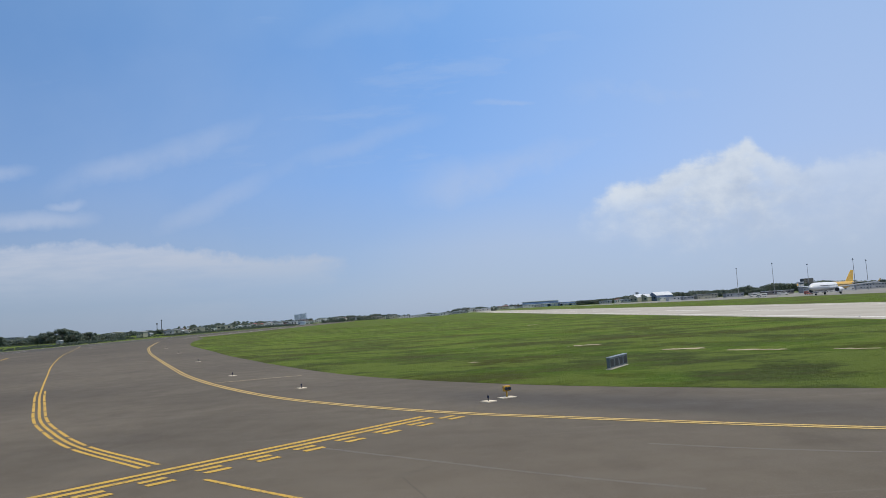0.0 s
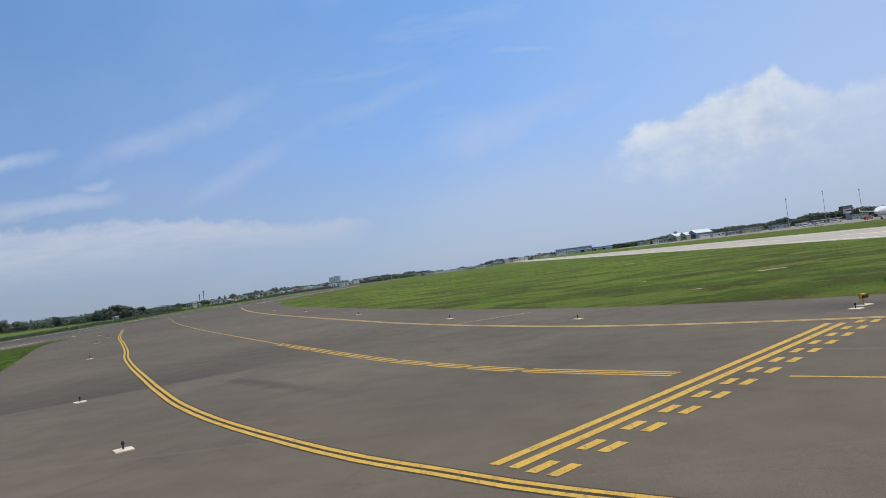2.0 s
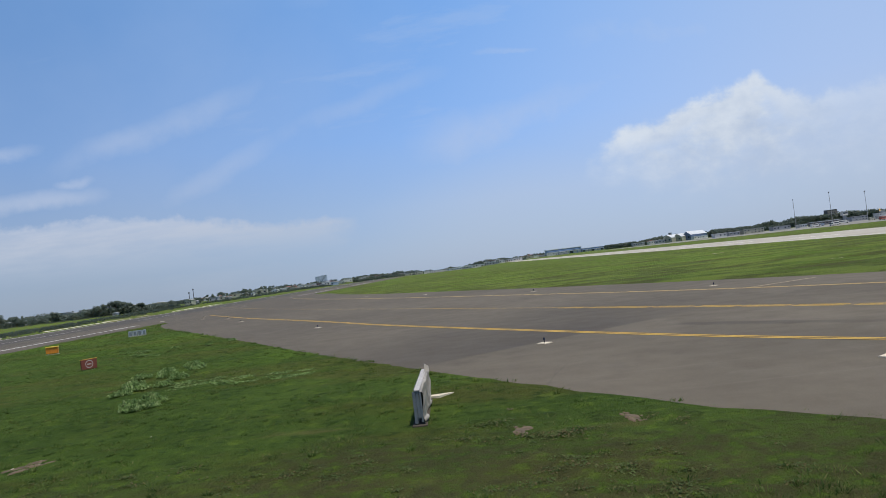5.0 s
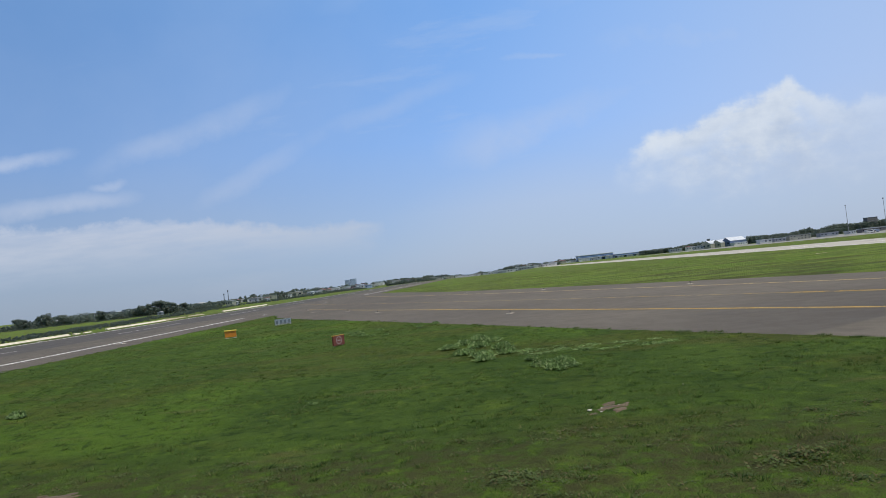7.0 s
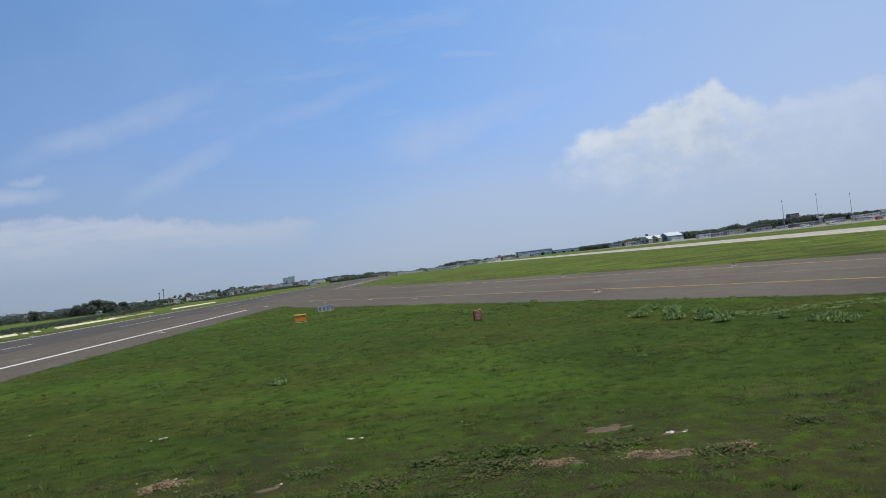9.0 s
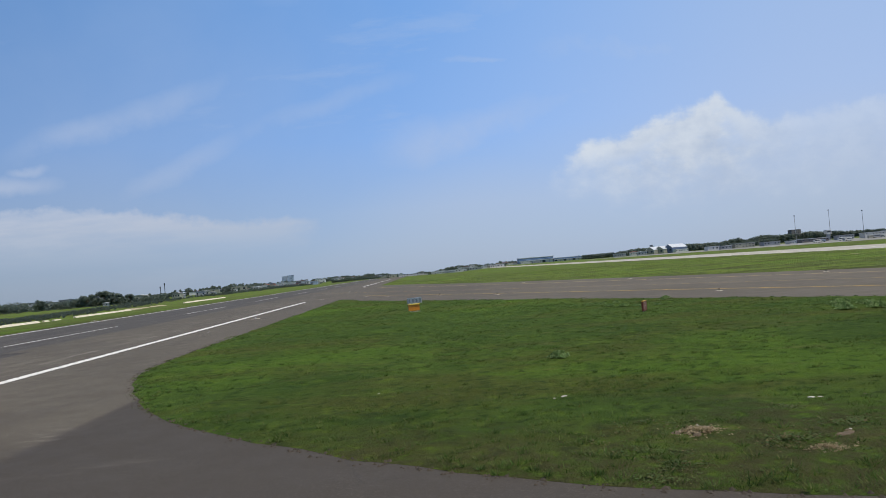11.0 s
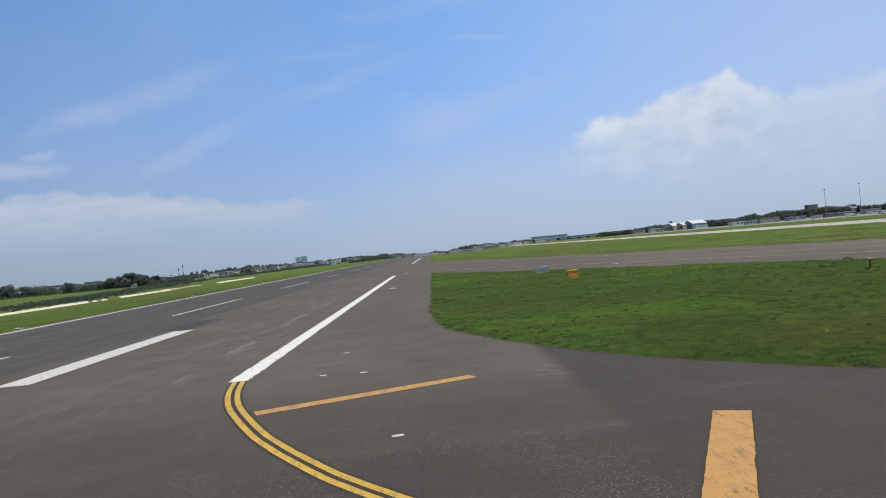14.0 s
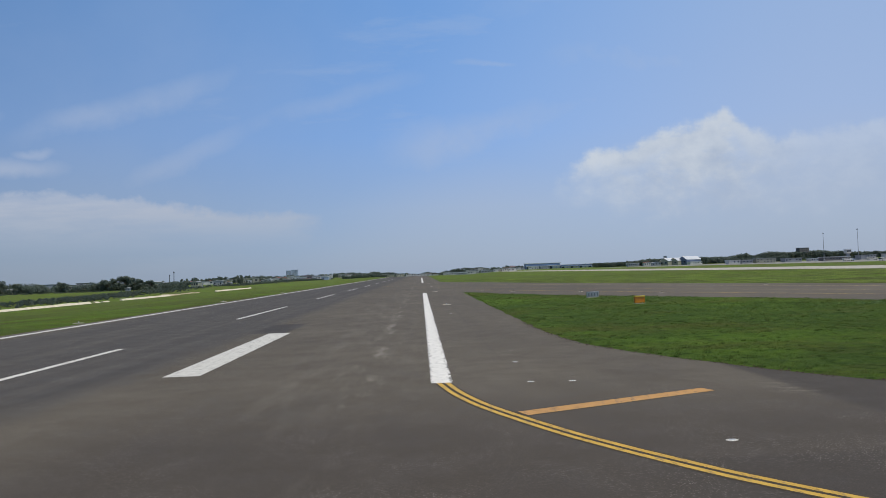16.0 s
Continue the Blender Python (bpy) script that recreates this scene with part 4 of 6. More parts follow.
def panel_sign(name, label, m, n, wide, h, face, top, inner):
    """A guidance sign of several boxes in a row, on legs."""
    t = thing(name, label, "sign", m)
    w = wide / n
    part("footing", boxed((0.0, -0.2, -0.08), (wide, 0.2, 0.03), 0.02), M_CONCRETE, t, "concrete footing")
    for i in range(n):
        box_ = part("panel", boxed((i * w + 0.03, -0.12, 0.09), ((i + 1) * w - 0.03, 0.12, h), 0.02), face, t)
        part("frame", boxed((i * w + 0.02, -0.14, h - 0.005), ((i + 1) * w - 0.02, 0.14, h + 0.045), 0.012), top, box_)
        part("inner_panel", boxed((i * w + 0.14, -0.135, 0.16), ((i + 1) * w - 0.14, -0.118, h - 0.1), 0.004), inner, box_)
        for dx in (0.12, w - 0.12):
            part("leg", rodded((i * w + dx, 0, 0.03), (i * w + dx, 0, 0.26), 0.035, n=8), M_STEEL, t)
    return t


panel_sign("guidance_sign", "four-panel grey-blue guidance sign with white rail on grass", pose(127.77, 49.2, 0.05, 0, 0, 57.6), 4, 3.8, 0.78, M_SIGNBACK, M_STEEL, M_DARK)
panel_sign("guidance_sign", "grey four-panel guidance sign at the grass edge", pose(24.1, 101.7, 0.05, 0, 0, 34), 4, 2.5, 0.80, M_STEEL, M_STEEL, M_SIGNBACK)


def orange_sign():
    t = thing("guidance_sign", "orange-yellow box guidance sign on short legs in grass", "sign", pose(24.65, 80.3, 0.06, 0, 0, 15))
    part("footing", boxed((-0.1, -0.3, -0.1), (1.4, 0.3, 0.05), 0.02), M_CONCRETE, t)
    # face darker and cap brighter by colour, standing in for shade and sun
    b = part("box", boxed((0, -0.16, 0.16), (1.3, 0.16, 0.84), 0.03), M_SIGNFACE_SHADED, t, "orange face, shade in its colour")
    part("cap", boxed((-0.03, -0.24, 0.835), (1.33, 0.24, 0.95), 0.02), M_SIGNTOP_LIT, b, "yellow cap, sunlight in its colour")
    for x in (0.0, 0.62, 1.25):
        part("rib", boxed((x, -0.175, 0.16), (x + 0.05, -0.155, 0.83), 0.004), M_SIGNFACE_SHADED, b)
    for x in (0.2, 1.1):
        part("leg", rodded((x, 0, 0.03), (x, 0, 0.18), 0.04, n=8), M_STEEL, t)


orange_sign()


def no_entry_sign():
    t = thing("no_entry_sign", "dark red box sign with white ring and bar in grass", "sign", pose(43.5, 53.3, 0.03, 0, 0, 60) @ Matrix.Diagonal((0.92, 0.55, 0.86, 1)))
    part("footing", boxed((-0.1, -0.3, -0.1), (1.5, 0.3, 0.04), 0.02), M_CONCRETE, t)
    b = part("box", boxed((0, -0.13, 0.12), (1.4, 0.13, 1.0), 0.025), M_SIGNRED, t, "dark red enamel face")
    part("cap", boxed((-0.02, -0.15, 0.995), (1.42, 0.15, 1.04), 0.012), M_LAMPYEL, b, "dull yellow top edge")
    for s in (-1, 1):
        bm = bmesh.new()
        y = s * 0.134
        inner, outer = [], []
        for i in range(32):
            a = i / 32 * 2 * math.pi
            inner.append(bm.verts.new((0.7 + 0.29 * math.cos(a), y, 0.57 + 0.29 * math.sin(a))))
            outer.append(bm.verts.new((0.7 + 0.35 * math.cos(a), y, 0.57 + 0.35 * math.sin(a))))
        for i in range(32):
            j = (i + 1) % 32
            bm.faces.new((inner[i], inner[j], outer[j], outer[i]))
        part("ring", bm, M_SIGNWHITE, b, "white ring")
        part("bar", boxed((0.52, y - 0.006, 0.52), (0.88, y + 0.006, 0.62), 0.003), M_SIGNWHITE, b, "white bar")
    for x in (0.2, 1.2):
        part("leg", rodded((x, 0, 0.0), (x, 0, 0.14), 0.04, n=8), M_STEEL, t)


no_entry_sign()

# ---------------- weeds, dirt and tufts ----------------


def leaf_cloud(name, count, spread, height, leaf, mat, seed, flat=0.6):
    """Arching leaves that spring from the ground in a loose clump."""
    rng = np.random.default_rng(seed)
    a = rng.uniform(0, 2 * np.pi, count)
    r = np.sqrt(rng.uniform(0, 1, count)) * spread
    base = np.stack([np.cos(a) * r, np.sin(a) * r, np.zeros(count)], 1)
    base[:, :2] += rng.normal(0, spread * 0.12, (count, 2))
    out = rng.uniform(0, 2 * np.pi, count)
    dirn = np.stack([np.cos(out), np.sin(out), np.zeros(count)], 1)
    side = np.stack([-dirn[:, 1], dirn[:, 0], np.zeros(count)], 1)
    hh = height * rng.uniform(0.35, 1.0, count) * (1 - 0.5 * (r / spread) ** 2)
    ll = leaf * rng.uniform(0.6, 1.3, count)
    w = ll * rng.uniform(0.10, 0.2, count)
    up = np.array([0, 0, 1.0])
    p0 = base + up * hh[:, None] * 0.3
    p1 = base + up * hh[:, None] + dirn * (ll * 0.5)[:, None]
    p2 = base + up * (hh * flat)[:, None] + dirn * ll[:, None]
    v = np.stack([p0 - side * w[:, None] * 0.4, p0 + side * w[:, None] * 0.4, p1 + side * w[:, None], p1 - side * w[:, None], p2], 1).reshape(-1, 3)
    i = np.arange(count)[:, None] * 5
    me = bpy.data.meshes.new(name)
    me.from_pydata(v.tolist(), [], (i + [0, 1, 2, 3]).tolist() + (i + [3, 2, 4]).tolist())
    me.materials.append(mat)
    return me


weed_meshes = [leaf_cloud("weed_clump", 240, 0.66, 0.52, 0.30, M_WEED, k, 0.5) for k in range(3)] + [leaf_cloud("weed_clump", 460, 0.40, 0.55, 0.28, M_WEED, 9, 0.35)]
rng = random.Random(5)
WEEDS = [(53.2, 42.6, 0.75), (54.0, 44.4, 0.8), (55.0, 46.2, 0.85), (55.9, 44.6, 0.8), (55.0, 42.2, 0.9), (54.2, 39.2, 0.85), (55.3, 37.2, 0.9), (56.4, 40.2, 0.85), (56.6, 37.6, 0.7),
         (55.4, 35.3, 0.7), (58.0, 30.9, 0.75), (58.9, 31.2, 0.8), (58.5, 29.8, 0.7), (59.2, 30.2, 0.6), (57.7, 33.6, 0.5), (43.4, 62.6, 0.5), (44.4, 61.6, 0.6), (45.4, 60.8, 0.45),
         (46.8, 59.4, 0.4), (50.5, 68.0, 0.6), (42.3, 65.6, 0.6), (43.3, 65.0, 0.6), (45.2, 67.0, 0.5), (49.2, 65.2, 0.5), (41.0, 66.5, 0.4), (48.4, 27.0, 0.3), (32.6, 31.9, 0.8)]
for i, (x, y, s) in enumerate(WEEDS):
    me = weed_meshes[3] if i == len(WEEDS) - 1 else weed_meshes[i % 3]
    ob = new("weed_clump", me)
    ob.matrix_basis = pose(x, y, 0.06 + bumps(x, y), 0, 0, rng.uniform(0, 360)) @ Matrix.Diagonal((s, s, s, 1))
    tagged(ob, "clump of pale green broad-leaved weeds in mown grass", "weed", "weeds in the grass")


def patch(name, x0, y0, rx0, ry0, turn, mat, label, z=0.02, blots=9, base=0.0):
    """Bare ground showing through in a scatter of small ragged blots."""
    bm = bmesh.new()
    rng = random.Random(int(x0 * 31 + y0 * 7))
    c, s = math.cos(radians(turn)), math.sin(radians(turn))
    for k in range(blots):
        f = 0.62 if k == 0 else rng.uniform(0.14, 0.42)
        d, ang = (0.0, 0.0) if k == 0 else (rng.uniform(0.3, 0.95), rng.uniform(0, 6.28))
        ox, oy = d * rx0 * math.cos(ang), d * ry0 * math.sin(ang)
        rx, ry = rx0 * f, ry0 * f * rng.uniform(0.7, 1.3)
        rings = []
        for q in range(4):
            ring = []
            for i in range(28):
                a = i / 28 * 2 * math.pi
                w = 1 + 0.45 * noise.noise((math.cos(a) * 1.8 + k * 3 + x0, math.sin(a) * 1.8, 2.0)) + 0.35 * noise.noise((math.cos(a) * 6 + k, math.sin(a) * 6 + y0, 4.0))
                px, py = ox + rx * q / 3 * w * math.cos(a), oy + ry * q / 3 * w * math.sin(a)
                qx, qy = x0 + px * c - py * s, y0 + px * s + py * c
                hz = base + 0.078 + bumps(qx, qy) + z * (1.0 - 0.2 * q if q < 3 else -1.2)
                ring.append(bm.verts.new((qx, qy, hz)))
            rings.append(ring)
        for r0, r1 in zip(rings, rings[1:]):
            for i in range(28):
                j = (i + 1) % 28
                bm.faces.new((r0[i], r0[j], r1[j], r1[i]))
    bmesh.ops.remove_doubles(bm, verts=bm.verts[:], dist=0.002)
    bmesh.ops.recalc_face_normals(bm, faces=bm.faces[:])
    upward(bm)
    return tagged(mesh_object(name, bm, mat, smooth=True), label, "bare ground", kind="stuff")


for x, y, rx, ry, turn in ((59.2, 20.9, 1.0, 0.5, 55), (33.0, 16.1, 0.7, 0.45, 35), (42.4, 14.1, 0.7, 0.4, 0), (44.8, 13.9, 0.7, 0.4, 0), (36.0, 14.7, 0.4, 0.2, 10), (45.5, 15.5, 0.35, 0.2, 20), (44.2, 16.6, 0.9, 0.35, 20), (47.3, 14.6, 0.8, 0.3, 10), (74.6, 18.6, 0.8, 0.35, 80), (74.2, 21.4, 0.5, 0.3, 60), (77.6, 18.6, 0.6, 0.3, 100)):
    patch("bare_earth", x, y, rx, ry, turn, M_DIRT, "bare brown earth showing through the grass")
for x, y, rx, ry, turn in ((133.0, 79.0, 2.6, 1.6, 0), (120.5, 86.8, 2.2, 0.8, -35), (138.2, 64.3, 1.9, 0.5, -25), (142.0, 58.9, 2.2, 0.35, -35), (147.8, 54.0, 2.0, 0.3, -35), (136.0, 179.0, 5.0, 2.4, -50), (119.0, 63.0, 1.2, 0.3, -40)):
    patch("sand_patch", x, y, rx, ry, turn, M_SAND, "dry sandy patch in the grass field", 0.03)


def chip():
    bm = bmesh.new()
    r = bmesh.ops.create_icosphere(bm, subdivisions=1, radius=1.0)
    for v in r["verts"]:
        v.co *= 1 + 0.35 * noise.noise(v.co * 2.3)
        v.co.z *= 0.45
    return bm


stone_mesh = mesh_object("stone", chip(), M_CONCRETE)
tagged(stone_mesh, "pale broken stone lying in the grass", "stone", "stones in the grass")
stone_mesh.matrix_basis = pose(58.6, 20.6, 0.12, 0, 0, 20) @ Matrix.Diagonal((0.10, 0.07, 0.08, 1))
rng = random.Random(8)
for x, y, s in ((59.0, 20.9, 0.12), (58.9, 20.3, 0.09), (59.6, 21.3, 0.08), (45.4, 15.5, 0.14), (45.8, 15.45, 0.12), (30.5, 22.0, 0.12), (30.8, 22.05, 0.14), (36.2, 14.9, 0.1),
                (33.2, 16.6, 0.1), (37.4, 18.7, 0.2), (37.7, 18.75, 0.16), (30.9, 22.2, 0.16), (45.5, 15.5, 0.22), (45.9, 15.6, 0.18), (24.4, 26.0, 0.12), (62.2, 23.5, 0.08), (40.6, 19.2, 0.08)):
    ob = new("stone", stone_mesh.data)
    ob.matrix_basis = pose(x, y, 0.09 + bumps(x, y), 0, 0, rng.uniform(0, 360)) @ Matrix.Diagonal((s * 0.6, s * 0.34, s * 0.34, 1))
    tagged(ob, "pale broken stone lying in the grass", "stone", "stones in the grass")


def tufts(name, poly, count, h0, h1, seed, near, label, lean=1.3):
    """Grass blades in small tufts, thicker towards the near side."""
    rng = np.random.default_rng(seed)
    xs, ys = [p[0] for p in poly], [p[1] for p in poly]
    got = []
    while len(got) < count:
        x, y = rng.uniform(min(xs), max(xs)), min(ys) + (max(ys) - min(ys)) * rng.uniform(0, 1) ** near
        if inside(poly, x, y) and noise.noise((x * 0.35, y * 0.35, seed)) + 0.6 * noise.noise((x * 1.3, y * 1.3, seed)) > rng.uniform(-0.7, 0.35):
            got.append((x, y, 0.055 + bumps(x, y)))
    p = np.repeat(np.array(got), 5, 0)
    n = len(p)
    p[:, :2] += rng.normal(0, 0.05, (n, 2)) * (1 + (p[:, 1:2] - 20) * 0.02)
    a = rng.uniform(0, 2 * np.pi, n)
    big = 1 + np.maximum(0, p[:, 1] - 30) * 0.012
    h = rng.uniform(h0, h1, n) * big
    w = h * rng.uniform(0.10, 0.20, n)
    side = np.stack([np.cos(a), np.sin(a), np.zeros(n)], 1) * w[:, None]
    tip = np.stack([np.sin(a) * h * lean * rng.uniform(-1.4, 1.4, n), np.cos(a) * h * lean * rng.uniform(-1.4, 1.4, n), h], 1)
    v = np.stack([p - side, p + side, p + tip], 1).reshape(-1, 3)
    me = bpy.data.meshes.new(name)
    me.from_pydata(v.tolist(), [], (np.arange(n)[:, None] * 3 + [0, 1, 2]).tolist())
    me.materials.append(M_BLADE)
    return tagged(new(name, me), label, "grass", kind="stuff")


tufts("grass_blades", A_POLY, 30000, 0.02, 0.06, 4, 2.6, "short green grass blades and stalks on the island")
tufts("grass_blades", B_POLY, 12000, 0.03, 0.06, 6, 1.7, "rough green grass tufts on the wide field")


def hummocks(name, poly, count, near, r0, r1, h0, h1, per, seed, label):
    """Low rank clumps of longer grass that stand out of the turf."""
    rng = np.random.default_rng(seed)
    xs, ys = [p[0] for p in poly], [p[1] for p in poly]
    cs = []
    while len(cs) < count:
        x, y = rng.uniform(min(xs), max(xs)), min(ys) + (max(ys) - min(ys)) * rng.uniform(0, 1) ** near
        if inside(poly, x, y) and noise.noise((x * 0.16, y * 0.16, seed)) > rng.uniform(-0.45, 0.3):
            cs.append((x, y, 0.045 + bumps(x, y)))
    cs = np.array(cs)
    k = np.repeat(np.arange(count), per)
    n = len(k)
    rad = (r0 + (r1 - r0) * rng.uniform(0, 1, count) ** 2.2)[k]
    a, q = rng.uniform(0, 2 * np.pi, n), np.sqrt(rng.uniform(0, 1, n))
    p = cs[k] + np.stack([np.cos(a) * q * rad * 1.6, np.sin(a) * q * rad, np.zeros(n)], 1)
    h = rng.uniform(h0, h1, n) * (1.15 - 0.7 * q)
    out = np.stack([np.cos(a), np.sin(a), np.zeros(n)], 1)
    b = rng.uniform(0, 2 * np.pi, n)
    side = np.stack([np.cos(b), np.sin(b), np.zeros(n)], 1) * (h * rng.uniform(0.06, 0.15, n))[:, None]
    tip = out * (h * rng.uniform(0.2, 1.3, n))[:, None] + np.stack([np.zeros(n), np.zeros(n), h], 1)
    v = np.stack([p - side, p + side, p + tip], 1).reshape(-1, 3)
    me = bpy.data.meshes.new(name)
    me.from_pydata(v.tolist(), [], (np.arange(n)[:, None] * 3 + [0, 1, 2]).tolist())
    me.materials.append(M_BLADE)
    return tagged(new(name, me), label, "grass", kind="stuff")


hummocks("grass_clumps", A_POLY, 5200, 1.7, 0.08, 0.46, 0.05, 0.17, 60, 13, "rank clumps of longer green grass in the turf")
hummocks("grass_clumps", B_POLY, 1500, 1.3, 0.4, 1.6, 0.05, 0.12, 46, 14, "rough clumps of longer grass on the wide field")

hummocks("tussocks", A_POLY, 620, 1.25, 0.06, 0.34, 0.06, 0.17, 70, 31, "dark green tussocks standing out of the turf").data.materials[0] = M_TUSSOCK
hummocks("tussocks", B_POLY, 260, 1.3, 0.4, 1.6, 0.06, 0.15, 60, 32, "dark tussocks of coarse grass on the wide field").data.materials[0] = M_TUSSOCK


def low_growth(name, spots, count, seed, mat, label, leaf=0.035):
    """Creeping broad-leaved weeds: many small leaves lying over low mounds."""
    rng = np.random.default_rng(seed)
    cx, cy, cr = [np.array(k) for k in zip(*spots)]
    k = rng.choice(len(spots), count, p=cr ** 2 / (cr ** 2).sum())
    a, q = rng.uniform(0, 2 * np.pi, count), np.minimum(np.abs(rng.normal(0, 0.75, count)), 2.2)
    x, y = cx[k] + np.cos(a) * q * cr[k] * 1.5, cy[k] + np.sin(a) * q * cr[k]
    z = np.array([0.07 + bumps(i, j) for i, j in zip(x, y)]) + np.maximum(1 - q ** 2, 0.05) * 0.13 * np.minimum(cr[k], 1.0) * rng.uniform(0.2, 1.0, count)
    p = np.stack([x, y, z], 1)
    b, tilt = rng.uniform(0, 2 * np.pi, count), rng.uniform(-0.6, 0.6, (count, 2))
    s = (leaf * rng.uniform(0.5, 1.4, count))[:, None]
    u = np.stack([np.cos(b), np.sin(b), tilt[:, 0]], 1) * s
    w = np.stack([-np.sin(b), np.cos(b), tilt[:, 1]], 1) * s * 0.55
    v = np.stack([p - u, p + w, p + u, p - w], 1).reshape(-1, 3)
    me = bpy.data.meshes.new(name)
    me.from_pydata(v.tolist(), [], (np.arange(count)[:, None] * 4 + [0, 1, 2, 3]).tolist())
    me.materials.append(mat)
    return tagged(new(name, me), label, "weeds", kind="stuff")


rng = random.Random(41)
belt = [(rng.uniform(30, 80), 12.2 + 6.5 * rng.random() ** 1.4, rng.uniform(0.12, 0.5)) for _ in range(300)]
low_growth("low_weeds", belt, 22000, 17, M_LOWWEED, "creeping grey-green weeds in the worn turf by the taxiway")
low_growth("weed_mat", [(39.6, 15.2, 0.7), (41.2, 14.4, 0.9), (38.2, 14.0, 0.8), (36.6, 15.6, 0.6), (34.6, 14.6, 0.7), (44.0, 15.0, 0.8), (46.0, 13.6, 0.7), (48.6, 15.0, 0.6), (56.0, 14.6, 0.7), (62.0, 14.0, 0.8), (73.8, 19.6, 0.6), (75.6, 17.6, 0.7)],
           6500, 18, M_LOWWEED, "loose mats of low grey-green weeds", 0.045)
rng = random.Random(43)
low_growth("weed_drift", [(57 + 8.5 * k / 40 + rng.uniform(-0.4, 0.4), 37.6 - 1.8 * k / 40 + rng.uniform(-1.3, 1.3), rng.uniform(0.15, 0.5)) for k in range(40)],
           3000, 20, M_WEED, "thin drift of pale green weeds through the turf", 0.07)
low_growth("dry_straw", [(44.75, 13.95, 0.42), (44.2, 14.2, 0.28), (42.4, 14.2, 0.38), (46.4, 13.8, 0.35), (33.0, 16.1, 0.42), (35.0, 13.8, 0.3)], 4200, 23, M_STRAW, "flattened heaps of dry straw in the turf", 0.042)
low_growth("bush_weed", [(41.4, 15.6, 0.55), (41.9, 15.3, 0.4), (40.9, 15.4, 0.4)], 2400, 19, M_TUSSOCK, "low dark green bushy weed in the turf", 0.07)

# crumbs of earth along the rim of the turf
rng = np.random.default_rng(2)
bm = bmesh.new()
for q in A_EDGE:
    if q.x < 34 and 10 < q.y < 60:
        for _ in range(15):
            r = rng.uniform(0.015, 0.075) * rng.uniform(0.5, 1.2)
            x, y = q.x + rng.normal(0, 0.20), q.y + rng.normal(0, 0.20)
            vs = [bm.verts.new((x + r * math.cos(k) * rng.uniform(0.6, 1.4), y + r * math.sin(k) * rng.uniform(0.6, 1.4), 0.004)) for k in (0, 1.3, 2.5, 3.8, 5.0)]
            top = bm.verts.new((x, y, r * 0.8))
            for i in range(5):
                bm.faces.new((vs[i], vs[(i + 1) % 5], top))
tagged(mesh_object("earth_crumbs", bm, M_SOIL), "loose earth crumbs along the grass edge", "soil", kind="stuff")

# ---------------- strip, scrub and distance ----------------
SANDS = ((-175, 492, 5.0, 13.0), (-182, 520, 6.0, 14.0), (-180, 556, 5.0, 16.0))


def out_west(x, y):
    """How much farther the western lowland's things lie than in the rough plan, and at what scale."""
    far = 2.15 * y if y < 700 else (1505 + (y - 700) * 0.28 if y < 1450 else y + 265)
    k = far / y
    return x * k, far, k


def strip_wall(a, b, w, h, label):
    """A pale concrete drain bank with a sloping face, in cast lengths."""
    a, b = Vector(a), Vector(b)
    n = max(1, int((b - a).length / 12))
    t = thing("drain_wall", label, "wall")
    d = (b - a).normalized()
    nr = Vector((-d.y, d.x))
    for i in range(n):
        p, q = a.lerp(b, i / n), a.lerp(b, (i + 1) / n) - d * 0.15
        bm = bmesh.new()
        ring = [p - nr * w, q - nr * w, q + nr * w, p + nr * w]
        crest = [p + nr * (w - 0.7), q + nr * (w - 0.7), q + nr * w, p + nr * w]
        lo = [bm.verts.new((v.x, v.y, fall(v.x, v.y) - 0.3)) for v in ring]
        hi = [bm.verts.new((v.x, v.y, fall(v.x, v.y) + h + 0.25 * noise.noise((v.x * 0.3, v.y * 0.3, 0)))) for v in crest]
        bm.faces.new(hi)
        for k in range(4):
            bm.faces.new((lo[k], lo[(k + 1) % 4], hi[(k + 1) % 4], hi[k]))
        bmesh.ops.recalc_face_normals(bm, faces=bm.faces[:])
        part("wall_length", bm, M_CREAM, t)


for x, y, rx, ry in SANDS:
    patch("sand_heap", x, y, rx, ry, 0, M_SAND, "heap of dry sand by the drain wall", 0.5, base=fall(x, y))
WALL_X = -170
for y0, y1, lab in ((150, 366, "pale concrete drain wall beyond the runway grass"), (371, 376, "short loose length of pale drain wall"), (381, 388, "short broken length of pale drain wall"),
                    (404, 480, "pale concrete drain wall continuing past a gap"), (589, 710, "pale concrete drain wall far along the runway")):
    strip_wall((WALL_X, y0), (WALL_X, y1), 1.2, 0.9 if y1 - y0 > 20 else 0.55, lab)


